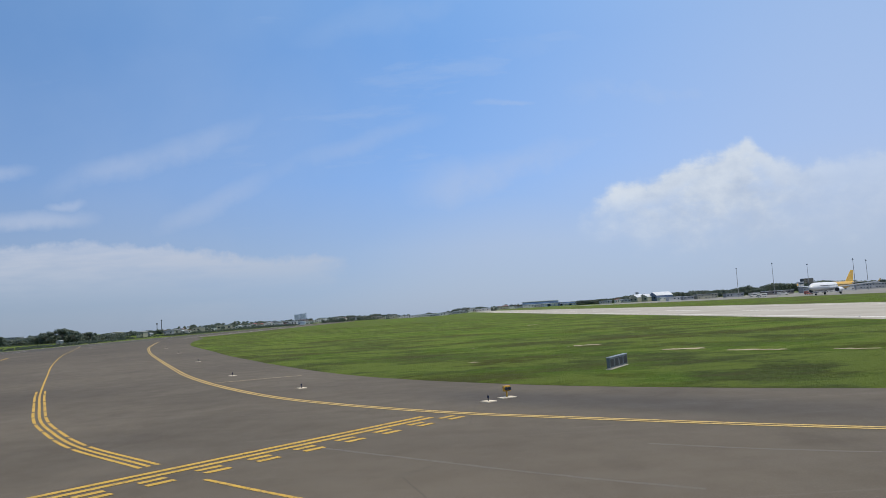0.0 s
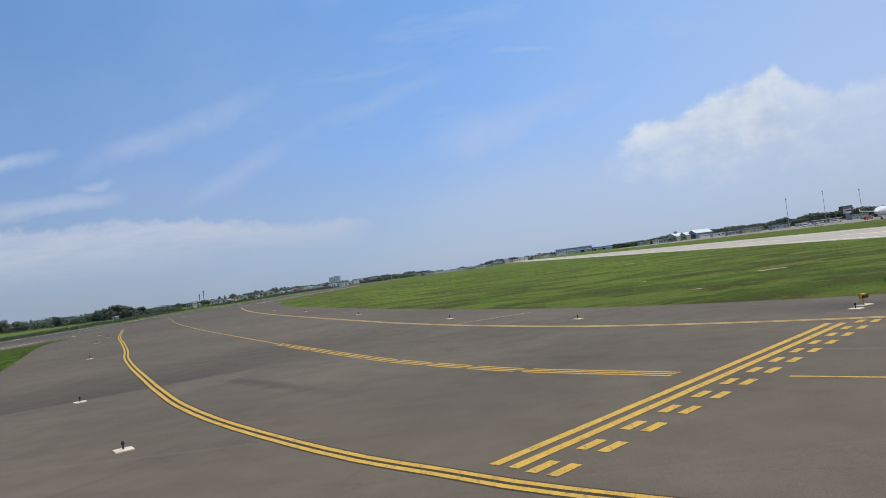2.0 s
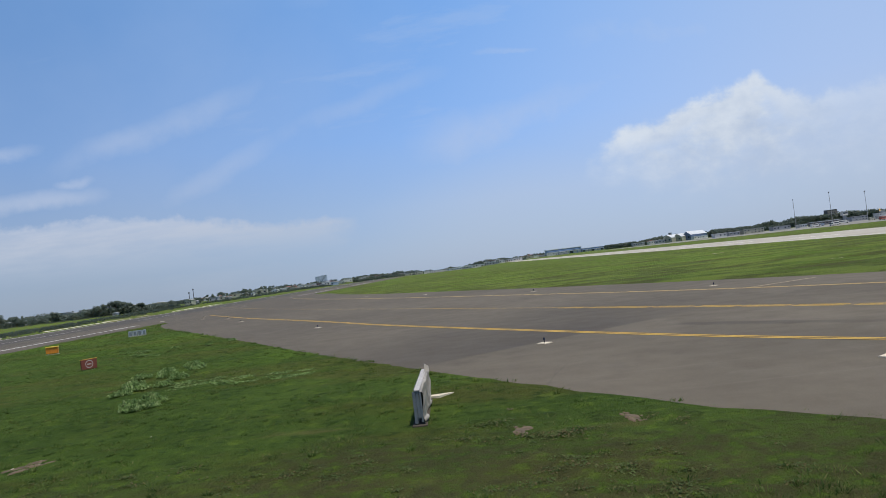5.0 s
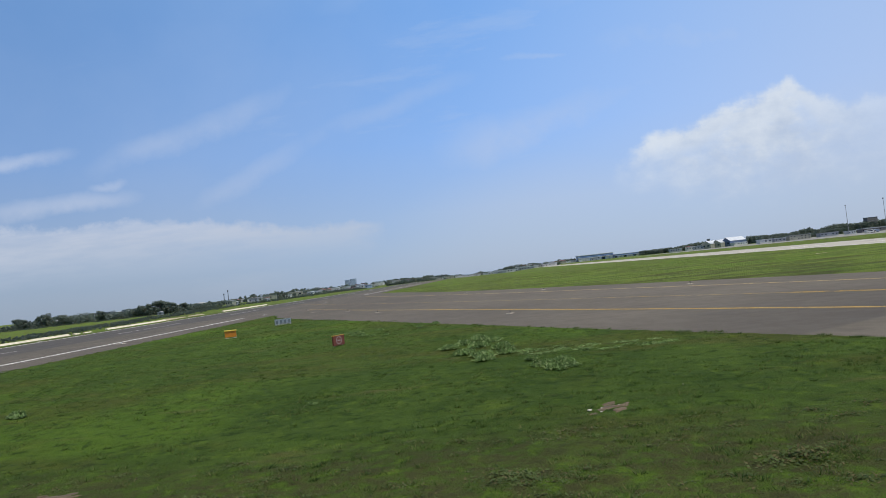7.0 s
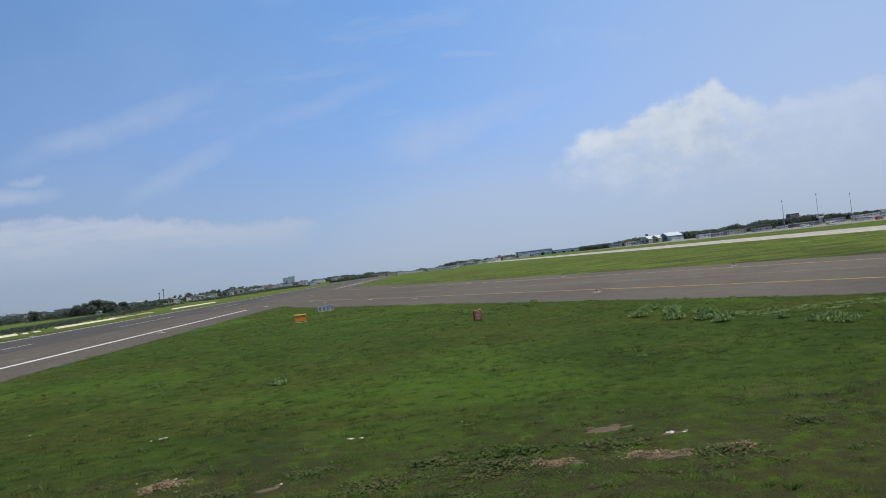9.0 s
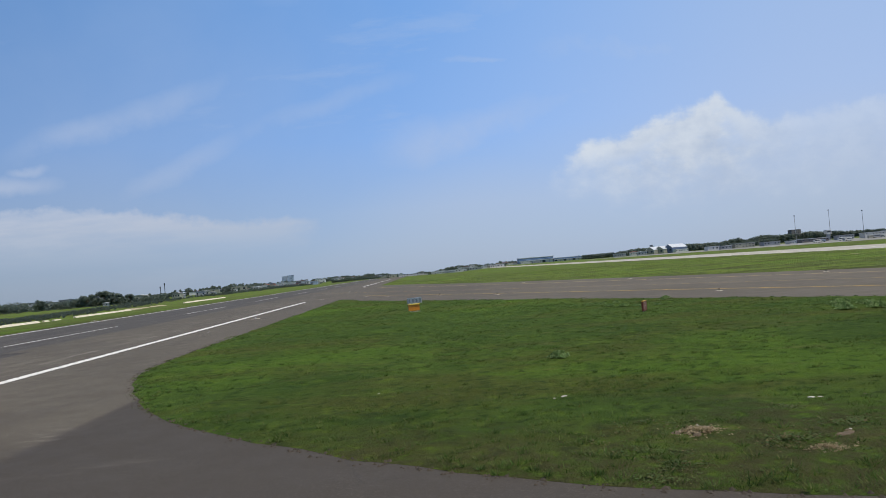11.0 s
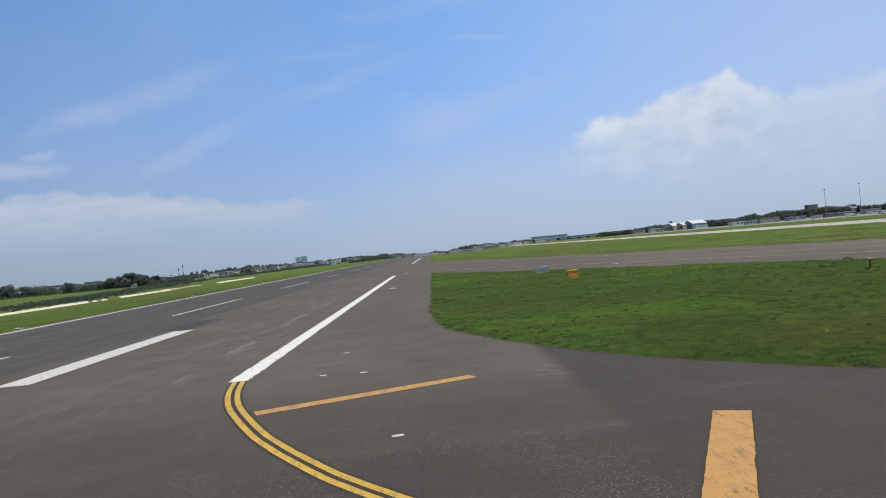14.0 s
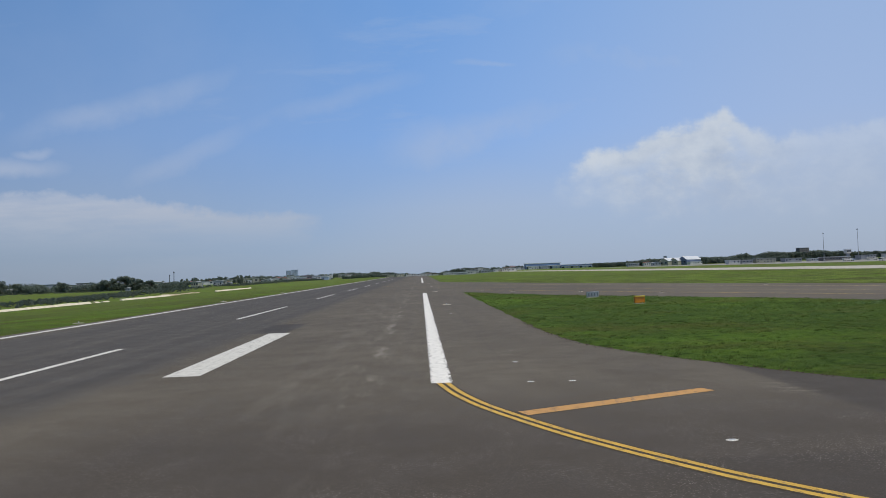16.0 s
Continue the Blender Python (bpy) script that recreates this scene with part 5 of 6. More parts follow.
def leaf_mass(name, blobs, per, leaf, seed, mat=None):
    """Leaf sprays scattered over the skins of uneven lobes."""
    rng = np.random.default_rng(seed)
    cs, rs = np.array([b[0] for b in blobs]), np.array([b[1] for b in blobs])
    k = np.repeat(np.arange(len(blobs)), per)
    d = rng.normal(0, 1, (len(k), 3))
    d /= np.linalg.norm(d, axis=1)[:, None]
    p = cs[k] + d * (rs[k] * rng.uniform(0.55, 1.12, len(k)))[:, None] * [1, 1, 0.8]
    n = len(p)
    a = rng.normal(0, 1, (n, 3))
    a -= d * (a * d).sum(1)[:, None] * 0.7
    a /= np.linalg.norm(a, axis=1)[:, None]
    b = np.cross(a, d) + rng.normal(0, 0.3, (n, 3))
    s = leaf * rng.uniform(0.5, 1.4, n)[:, None]
    v = np.stack([p - a * s, p + b * s * 0.7, p + a * s, p - b * s * 0.7], 1).reshape(-1, 3)
    me = bpy.data.meshes.new(name)
    me.from_pydata(v.tolist(), [], (np.arange(n)[:, None] * 4 + [0, 1, 2, 3]).tolist())
    # default leaves carry painted haze, since these masses stand far off
    me.materials.append(mat or M_HAZYTREE)
    return me


def tree(kind, h, seed):
    """A tapered trunk, limbs and a crown of leaf sprays."""
    rng = random.Random(seed)
    t = thing("tree", "dark green leafy tree at the airfield boundary", "tree", group="boundary trees")
    bm = bmesh.new()
    rod(bm, (0, 0, -0.5), (0.1, 0, h * 0.5), 0.035 * h, 0.02 * h, 8)
    blobs = []
    for i in range(15):
        a, up = rng.uniform(0, 6.28), rng.uniform(0.22, 0.92) * h
        r = rng.uniform(0.12, 0.46) * h * (1.15 - abs(up / h - 0.6))
        q = (math.cos(a) * r, math.sin(a) * r, up)
        rod(bm, (0.1, 0, h * rng.uniform(0.25, 0.45)), q, 0.012 * h, 0.005 * h, 6)
        blobs.append((q, h * rng.uniform(0.14, 0.24)))
    part("trunk", bm, M_BARK, t)
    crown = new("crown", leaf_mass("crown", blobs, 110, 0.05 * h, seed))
    crown.parent = t
    return t


def scatter_trees(protos, spots):
    rng = random.Random(4)
    for i, (x, y, z, s) in enumerate(spots):
        copy_thing(protos[i % len(protos)], pose(x, y, z, 0, 0, rng.uniform(0, 360)) @ Matrix.Diagonal((s, s, s, 1)))


protos = [tree("a", 7.0, k) for k in range(3)]
WEST = [(-247, 420, 1.25), (-190, 428, 1.0), (-174, 420, 1.3), (-186, 424, 1.05), (-180, 416, 1.1), (-177, 430, 1.2), (-170, 425, 1.15), (-166, 418, 1.0), (-163, 430, 0.85), (-159, 440, 0.6),
        (-207, 412, 0.95), (-211, 420, 0.8), (-226, 405, 0.85), (-221, 402, 0.7), (-234, 415, 0.95), (-252, 424, 1.1), (-258, 415, 0.9), (-266, 420, 1.0), (-276, 410, 1.1), (-290, 420, 1.0),
        (-200, 440, 0.7), (-196, 452, 0.7), (-232, 640, 1.2), (-214, 700, 1.1), (-250, 610, 1.2), (-262, 560, 1.1), (-275, 500, 1.1), (-290, 460, 1.2), (-225, 900, 1.4), (-280, 880, 1.3),
        (-300, 760, 1.2), (-205, 620, 1.0), (-188, 560, 0.8), (-160, 520, 0.7), (-150, 610, 0.8), (-142, 560, 0.6), (-168, 700, 0.9), (-176, 800, 1.0), (-150, 760, 0.8), (-190, 960, 1.2)]
WEST = [(x, y, s * (0.92 if y < 455 else 0.6)) for x, y, s in WEST]
WEST = [(*out_west(x, y)[:2], s * out_west(x, y)[2]) for x, y, s in WEST]
scatter_trees(protos, [(x, y, fall(x, y) - 0.2, s) for x, y, s in WEST[3:]])
for k, (x, y, s) in enumerate(WEST[:3]):
    protos[k].matrix_basis = pose(x, y, fall(x, y) - 0.2, 0, 0, 70 * k) @ Matrix.Diagonal((s, s, s, 1))


def woodland(name, line, depth, h0, h1, count, leaf, seed, label, west=False):
    """A far belt of trees, crowns packed along a line."""
    rng = random.Random(seed)
    pts = spline(line, 10)
    blobs = []
    for _ in range(count):
        q = rng.choice(pts)
        x, y = q.x + rng.uniform(-1, 1) * 12, q.y + rng.uniform(0, depth)
        h = rng.uniform(h0, h1) * (0.72 + 0.5 * noise.noise((x * 0.015, y * 0.004, seed)))
        grow = 1.0
        if west:
            x, y, grow = out_west(x, y)
            h *= grow
        g = fall(x, y)
        for k in range(3):
            blobs.append(((x + rng.uniform(-3, 3) * grow, y + rng.uniform(-3, 3), g + h * (0.25 + 0.28 * k)), h * rng.uniform(0.28, 0.4)))
    leaf *= grow
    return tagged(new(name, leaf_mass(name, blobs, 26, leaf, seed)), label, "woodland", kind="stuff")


woodland("scrub", [(-100, 150), (-112, 230), (-130, 330), (-150, 400), (-200, 380), (-260, 360)], 60, 0.25, 0.85, 900, 0.26, 3, "low rough green scrub beyond the drain wall", True)
woodland("woodland", [(-192, 425), (-225, 425), (-270, 410), (-350, 390)], 40, 2.4, 4.6, 360, 0.5, 21, "loose belt of dark trees west of the runway", True)
woodland("woodland", [(-160, 430), (-176, 424), (-196, 424)], 26, 3.4, 6.4, 190, 0.42, 41, "dense clump of dark trees west of the runway", True)
woodland("woodland", [(-330, 520), (-285, 580), (-235, 690)], 60, 4.6, 7.6, 260, 0.7, 28, "dark trees before the town", True)
woodland("hedge", [(-128, 440), (-134, 560), (-146, 740), (-160, 960), (-180, 1200)], 24, 0.8, 1.9, 520, 0.4, 37, "irregular low hedge of dark bushes along the airfield", True)
woodland("woodland", [(-118, 480), (-130, 640), (-150, 860), (-175, 1150), (-215, 1600)], 50, 1.2, 3.4, 420, 0.5, 29, "scattered dark trees between low houses along the runway", True)
woodland("woodland", [(-230, 780), (-260, 1000), (-300, 1300), (-330, 1700)], 160, 5, 10, 260, 1.0, 22, "distant dark trees among low houses", True)
woodland("woodland", [(-190, 1750), (-150, 2100), (-100, 2500), (-30, 2900)], 80, 8, 15, 150, 1.8, 30, "dark trees beyond the runway's far end")
woodland("woodland", [(50, 1720), (110, 1680), (170, 1700), (235, 1750)], 60, 6, 10.5, 130, 1.5, 33, "low dark trees and hedges past the field's far end")
woodland("wooded_hill", [(690, 2920), (800, 2920), (960, 2900), (1020, 2900)], 90, 14, 22, 360, 2.8, 34, "low end of the wooded rise behind the hangars")
woodland("wooded_hill", [(1000, 2900), (1200, 2900), (1450, 2900)], 100, 24, 32, 620, 3.0, 23, "long wooded rise far behind the apron")
woodland("wooded_hill", [(1460, 2900), (1560, 2900), (1700, 2880)], 100, 32, 43, 420, 3.0, 35, "highest part of the wooded rise")
woodland("wooded_hill", [(1700, 2880), (1900, 2820), (2200, 2780), (2700, 2700)], 100, 28, 38, 700, 3.4, 36, "wooded rise running on behind the apron")
woodland("woodland", [(560, 1580), (660, 1560), (800, 1500)], 60, 12, 17, 260, 2.0, 27, "tree belt behind the hangars")
woodland("woodland", [(475, 1850), (500, 1840), (520, 1820), (640, 1780)], 60, 12, 18, 360, 2.0, 24, "dark tree belt between the hangars")
woodland("woodland", [(-900, 2700), (-480, 2900), (-200, 3200), (0, 3400), (200, 3200), (430, 3000)], 160, 12, 24, 520, 3.0, 25, "far low tree line across the end of the field")


def house(name, x, y, w, d, h, wall, roof, label, turn=0, storeys=1, pitch=0.0, bays=4, category="building", group=""):
    """A building with walls, an overhanging roof, windows with frames and a door."""
    t = thing(name, label, category, pose(x, y, fall(x, y), 0, 0, turn), group)
    w_ob = part("wall", boxed((0, 0, -2), (w, d, h)), wall, t)
    bm = bmesh.new()
    if pitch:
        o = 0.5
        pts = [(-o, h), (w / 2, h + pitch), (w + o, h)]
        a = [bm.verts.new((px, -o, pz)) for px, pz in pts] + [bm.verts.new((px, -o, pz + 0.35)) for px, pz in pts]
        b = [bm.verts.new((px, d + o, pz)) for px, pz in pts] + [bm.verts.new((px, d + o, pz + 0.35)) for px, pz in pts]
        loop = [0, 1, 2, 5, 4, 3]
        bm.faces.new([a[i] for i in loop])
        bm.faces.new([b[i] for i in reversed(loop)])
        for i, j in zip(loop, loop[1:] + loop[:1]):
            bm.faces.new((a[i], b[i], b[j], a[j]))
        for y0, y1 in ((0.02, 0.3), (d - 0.3, d - 0.02)):
            g = bmesh.new()
            va = [g.verts.new(q) for q in ((0, y0, h), (w, y0, h), (w / 2, y0, h + pitch))]
            vb = [g.verts.new(q) for q in ((0, y1, h), (w, y1, h), (w / 2, y1, h + pitch))]
            g.faces.new(va)
            g.faces.new(vb[::-1])
            for i in range(3):
                g.faces.new((va[i], va[(i + 1) % 3], vb[(i + 1) % 3], vb[i]))
            bmesh.ops.recalc_face_normals(g, faces=g.faces[:])
            part("gable", g, wall, w_ob)
    else:
        box(bm, (-0.5, -0.5, h), (w + 0.5, d + 0.5, h + 0.5))
    bmesh.ops.recalc_face_normals(bm, faces=bm.faces[:])
    part("roof", bm, roof, t)
    sh = h / storeys
    pane = None
    for s in range(storeys):
        for i in range(bays):
            bw = w / bays
            if (i * 7 + s * 3 + int(w * 3)) % 5 == 0:
                continue
            lo = (i * bw + bw * 0.3, -0.12, s * sh + sh * 0.42)
            hi = (i * bw + bw * 0.7, 0.04, s * sh + sh * 0.75)
            win = part("window", boxed(lo, hi), M_GLASS, t)
            part("sill", boxed((lo[0] - 0.1, -0.25, lo[2] - 0.15), (hi[0] + 0.1, 0.02, lo[2])), M_WALL, win)
    return t


# hangars across the field
house("hangar", 480, 1400, 19, 50, 8.5, M_TAN, M_WHITEROOF, "tan-walled hangar with a white pitched roof", -50, 1, 6.0, 2, "hangar", "twin hangars")
house("hangar", 499.5, 1400, 19, 50, 8.5, M_TAN, M_WHITEROOF, "tan-walled hangar with a white pitched roof", -50, 1, 6.0, 2, "hangar", "twin hangars")
house("hangar", 518.5, 1400, 18, 58, 10.0, M_BLUEWALL, M_WHITEROOF, "dark blue gabled hangar with a white roof", -50, 1, 7.0, 2, "hangar")
house("annexe", 534, 1379, 46, 7, 5.5, M_WALL, M_WHITEROOF, "low white annexe along the blue hangar's side", 38, 1, 0, 8)
house("annexe", 462, 1392, 18, 12, 6.0, M_GREYWALL, M_WHITEROOF, "low grey annexe beside the tan hangars", -8, 1, 1.6, 3)
house("control_room", 508, 1450, 5, 5, 19, M_GREYWALL, M_GREYWALL, "small square lookout tower behind the hangars", 0, 3, 0, 2)
house("shed", 440, 1480, 24, 14, 6, M_GREYWALL, M_WHITEROOF, "low grey shed by the field", 0, 1, 0, 5)
house("shed", 462, 1440, 18, 12, 7, M_WALL, M_REDROOF, "pale low building with a red roof", 0, 1, 1.5, 4)


def long_hangar(x, y, w, d, h, label, doors):
    """A long hall: white roof slab, blue upper wall, pale canopy and a row of tall doors between piers."""
    t = thing("hangar", label, "hangar", pose(x, y, fall(x, y)))
    part("wall", boxed((0, 0, -2), (w, d, h)), M_HANGARBLUE, t, "deep blue cladding")
    part("roof", boxed((-3, -4, h), (w + 3, d + 3, h + h * 0.13), 0.3), M_WHITEROOF, t, "white sheet roof")
    part("canopy", boxed((-1, -6, h * 0.50), (w + 1, 0.02, h * 0.60), 0.2), M_WHITEROOF, t, "pale canopy over the doors")
    part("band", boxed((0, -0.4, h * 0.72), (w, 0.02, h * 0.80)), M_SKYROOF, t, "light blue band")
    step = w / doors
    for i in range(doors):
        door = part("door", boxed((i * step + step * 0.12, -0.3, -1.9), ((i + 1) * step - step * 0.12, 0.02, h * 0.46)), M_WALL if i % 3 else M_GLASS, t)
        part("rail", boxed((i * step + step * 0.12, -0.6, h * 0.46), ((i + 1) * step - step * 0.12, 0.02, h * 0.49)), M_STEEL, door)
        part("pier", boxed((i * step - step * 0.06, -0.9, -1.9), (i * step + step * 0.06, 0.02, h * 0.50)), M_PALEBLUE, t)


long_hangar(437, 2900, 141, 60, 22, "huge blue hangar with a white roof and pale canopy", 9)
long_hangar(583, 2900, 150, 40, 13.5, "long low blue hangar wing with a white roof", 12)
house("shed", 405, 2920, 30, 16, 7, M_GREYWALL, M_WHITEROOF, "small pale shed by the big hangar", 0, 1, 0, 4)
APRON = ((402, 905, 15, 4.6, M_WALL, M_WHITEROOF, "low white building on the apron"), (423, 912, 14, 4.2, M_GREYWALL, M_WHITEROOF, "grey office on the apron"),
         (440, 908, 26, 5.6, M_TAN, M_GREYWALL, "tan two-storey office on the apron"), (474, 900, 22, 4.6, M_GREYWALL, M_GREYWALL, "long grey store on the apron"),
         (502, 888, 9, 3.4, M_WALL, M_WHITEROOF, "small white hut on the apron"), (520, 892, 36, 4.4, M_BROWNWALL, M_WHITEROOF, "dark cargo shed with a white roof"),
         (562, 880, 20, 5.4, M_GREYWALL, M_GREYWALL, "grey cargo shed on the apron"), (590, 870, 30, 6, M_WALL, M_WHITEROOF, "white cargo building on the apron"),
         (640, 900, 40, 7, M_GREYWALL, M_WHITEROOF, "grey building behind the apron"))
for x, y, w, h, wall, roof, lab in APRON:
    house("apron_building", x, y, w, 12, h, wall, roof, lab, 0, 2 if h > 5 else 1, 0, max(3, int(w / 4)), "building", "apron buildings")


def lookout_tower():
    """A square pale cab standing on a concrete shaft."""
    t = thing("control_tower", "pale square control cab on a slim concrete shaft", "tower", pose(618, 1000, fall(618, 1000)))
    part("shaft", boxed((0.8, 0.8, -2), (4.6, 4.6, 9.2)), M_GREYWALL, t)
    cab = part("cab", boxed((-0.8, -0.8, 9.2), (6.2, 6.2, 14.6), 0.15), M_WALL, t, "white cab")
    part("window", boxed((-0.5, -0.86, 11.6), (5.9, -0.78, 13.4)), M_GLASS, cab)
    part("roof", boxed((-1.2, -1.2, 14.6), (6.6, 6.6, 15.2), 0.1), M_WHITEROOF, t)


lookout_tower()


def service_vehicle(x, y, turn, w, h, mat, label):
    """A ground-service truck or bus: body, cab, windows and wheels."""
    t = thing("service_vehicle", label, "vehicle", pose(x, y, fall(x, y), 0, 0, turn), "vehicles on the apron")
    part("body", boxed((0, -1.2, 0.55), (w * 0.74, 1.2, h), 0.12), mat, t)
    cab = part("cab", boxed((w * 0.75, -1.15, 0.5), (w, 1.15, h * 0.78), 0.2), mat, t)
    part("windscreen", boxed((w * 0.82, -1.18, h * 0.48), (w + 0.03, 1.18, h * 0.70), 0.05), M_GLASS, cab)
    part("window", boxed((0.4, -1.23, h * 0.58), (w * 0.68, 1.23, h * 0.80)), M_GLASS, t)
    for sx in (0.18, 0.84):
        for sy in (-1.0, 1.0):
            part("wheel", rodded((w * sx, sy - 0.16, 0.48), (w * sx, sy + 0.16, 0.48), 0.48, n=12), M_TYRE, t)


for x, y, turn, w, h, mat, lab in ((392, 640, 8, 9, 2.9, M_WALL, "white service bus with dark windows on the apron"), (408, 648, 170, 7, 2.6, M_PALEBLUE, "pale blue service truck on the apron"),
                                   (424, 655, 0, 10, 3.0, M_WALL, "long white service bus on the apron"), (444, 640, 15, 6, 2.8, M_TAN, "tan baggage truck on the apron"),
                                   (352, 520, 200, 7, 2.8, M_WALL, "white loader truck near the airliner"), (371, 500, 20, 6, 2.5, M_REDROOF, "dark red tow truck near the airliner"),
                                   (462, 660, 5, 9, 3.0, M_GREYWALL, "grey cargo truck on the apron"), (480, 664, 185, 7, 2.7, M_WALL, "white van on the apron")):
    service_vehicle(x, y, turn, w, h, mat, lab)
house("hilltop_hall", 1590, 2900, 40, 30, 50, M_BROWNWALL, M_BROWNWALL, "grey flat-topped hall rising above the wooded hill", 0, 6, 0, 5)

# town to the west and at the far end


def west_house(name, x, y, w, d, h, *rest):
    x, y, k = out_west(x, y)
    return house(name, x, y, w * k * 0.85, d * k * 0.7, h * k, *rest)


house("hotel", -872, 4600, 27, 30, 50, M_PALEBLUE, M_BLUEWALL, "blue-grey twin-towered high block", 0, 9, 0, 4, "tower block")
house("hotel", -838, 4600, 39, 30, 54, M_PALEBLUE, M_BLUEWALL, "blue-grey high block beside its twin", 0, 9, 0, 5, "tower block")
rng = random.Random(12)
roofs = [M_WHITEROOF, M_WALL, M_REDROOF, M_GREYWALL, M_WHITEROOF]
walls = [M_WALL, M_WALL, M_TAN, M_GREYWALL]
for i in range(84):
    k = i / 83
    y = 720 + 1900 * k ** 1.3 + rng.uniform(-60, 60)
    x = -(0.36 - 0.22 * k + rng.uniform(-0.05, 0.05)) * y
    w = rng.uniform(7, 20) * (0.7 + 0.8 * k)
    west_house("town_house", x, y, w, 10, rng.uniform(2.6, 4.4) * (0.8 + 1.0 * k), rng.choice(walls), rng.choice(roofs), "low town building with a sheet-metal roof", rng.uniform(-15, 15),
          1, rng.choice((0, 1.2, 1.6)), 2, "house", "town houses")
for i in range(34):
    k = i / 33
    y = 520 + 1060 * k ** 1.2 + rng.uniform(-25, 25)
    x = -134 - 60 * k - rng.uniform(0, 30)
    west_house("roadside_house", x, y, rng.uniform(4, 8) * (0.7 + 1.0 * k), 6, rng.uniform(1.8, 2.7) * (0.9 + 0.9 * k), rng.choice((M_GREYWALL, M_WALL, M_WALL)), rng.choice((M_GREYWALL, M_WHITEROOF, M_REDROOF, M_WHITEROOF)), "small low house with a pale roof beside the airfield", rng.uniform(-20, 20),
          1, rng.choice((0, 0.9, 1.2)), 2, "house", "houses beside the airfield")
for i in range(16):
    x = 45 + 165 * (i + rng.uniform(0, 0.7)) / 16
    house("field_building", x, 1560 + rng.uniform(-50, 50), rng.uniform(9, 22), 12, rng.uniform(4, 7.5), rng.choice(walls), rng.choice((M_WHITEROOF, M_WHITEROOF, M_GREYWALL)),
          "pale low building past the field's far end", 0, 1, 0, 3, "building", "buildings past the field")
west_house("apartment_block", -262, 500, 15, 10, 5.0, M_GREYWALL, M_GREYWALL, "grey flat-roofed three-storey block among trees", 4, 3, 0, 5)
west_house("apartment_block", -245, 508, 12, 10, 5.3, M_GREYWALL, M_GREYWALL, "tan flat-roofed three-storey block among trees", 4, 3, 0, 4)
for x, y, w, h in ((-243, 440, 7, 2.8), (-255, 436, 6, 2.6), (-216, 452, 6, 4.0), (-206, 470, 8, 4.6), (-196, 480, 7, 4.6), (-164, 395, 2.6, 1.4), (-152, 470, 6, 3.4), (-146, 500, 7, 3.2)):
    west_house("village_house", x, y, w, 7, h, rng.choice((M_GREYWALL, M_TAN)), rng.choice((M_WALL, M_GREYWALL, M_GREYWALL)), "small pale house between trees", rng.uniform(-12, 12), 1, 0.8, 3, "house", "houses between trees")
for x, w, h, wall, roof, pitch, lab in ((-344, 30, 6.6, M_CREAMWALL, M_CREAMWALL, 0, "long cream warehouse by the airfield fence"), (-312, 12, 4.4, M_WALL, M_WHITEROOF, 1.4, "small white house by the airfield fence"),
                                       (-298, 14, 6.2, M_WALL, M_REDROOF, 2.6, "white house with a bright red roof"), (-283, 12, 5.6, M_TAN, M_REDROOF, 2.4, "tan house with a red roof"),
                                       (-270, 16, 7.0, M_WALL, M_WHITEROOF, 2.0, "white gabled store by the fence"), (-252, 20, 6.4, M_WALL, M_WHITEROOF, 0, "white flat-roofed block by the fence"),
                                       (-230, 10, 8.0, M_BROWNWALL, M_GREYWALL, 0, "dark narrow block between white ones"), (-219, 16, 7.6, M_WALL, M_WHITEROOF, 1.6, "white gabled hall by the fence"),
                                       (-201, 14, 5.4, M_PALEBLUE, M_WHITEROOF, 1.0, "pale blue shed by the fence"), (-362, 14, 4.8, M_GREYWALL, M_WHITEROOF, 1.0, "grey shed with a white roof by the fence"),
                                       (-381, 13, 4.6, M_WALL, M_WHITEROOF, 1.2, "low white house by the fence")):
    house("fence_building", x * 1.16, 1660, w * 1.16, 14, h + 1.6, wall, roof, lab, 0, 1, pitch, max(2, int(w / 5)), "building", "buildings by the fence")
house("warehouse", -420, 1760, 100, 30, 6.5, M_WALL, M_WHITEROOF, "long white warehouse at the field's edge", 4, 1, 2.0, 9)
for i in range(40):
    x = -620 + 1050 * (i + rng.uniform(0, 0.8)) / 40
    y = 2560 + rng.uniform(-160, 160)
    house("end_building", x, y, rng.uniform(12, 44), 20, rng.uniform(7, 13.5), rng.choice(walls), rng.choice((M_WHITEROOF, M_WHITEROOF, M_REDROOF, M_GREYWALL)),
          "pale building beyond the runway's far end", 0, 2, 0, 4, "building", "buildings at the runway end")
for x, y, w, h in ((-236, 470, 12, 4), (-228, 500, 14, 4.5), (-214, 560, 12, 4), (-180, 480, 9, 3.6), (-150, 520, 8, 3.2), (-200, 800, 20, 5), (-215, 760, 14, 4)):
    west_house("field_house", x, y, w, 8, h, M_TAN, rng.choice((M_WALL, M_GREYWALL)), "small white house half hidden in trees", 5, 1, 1.0, 3, "house", "houses in the scrub")


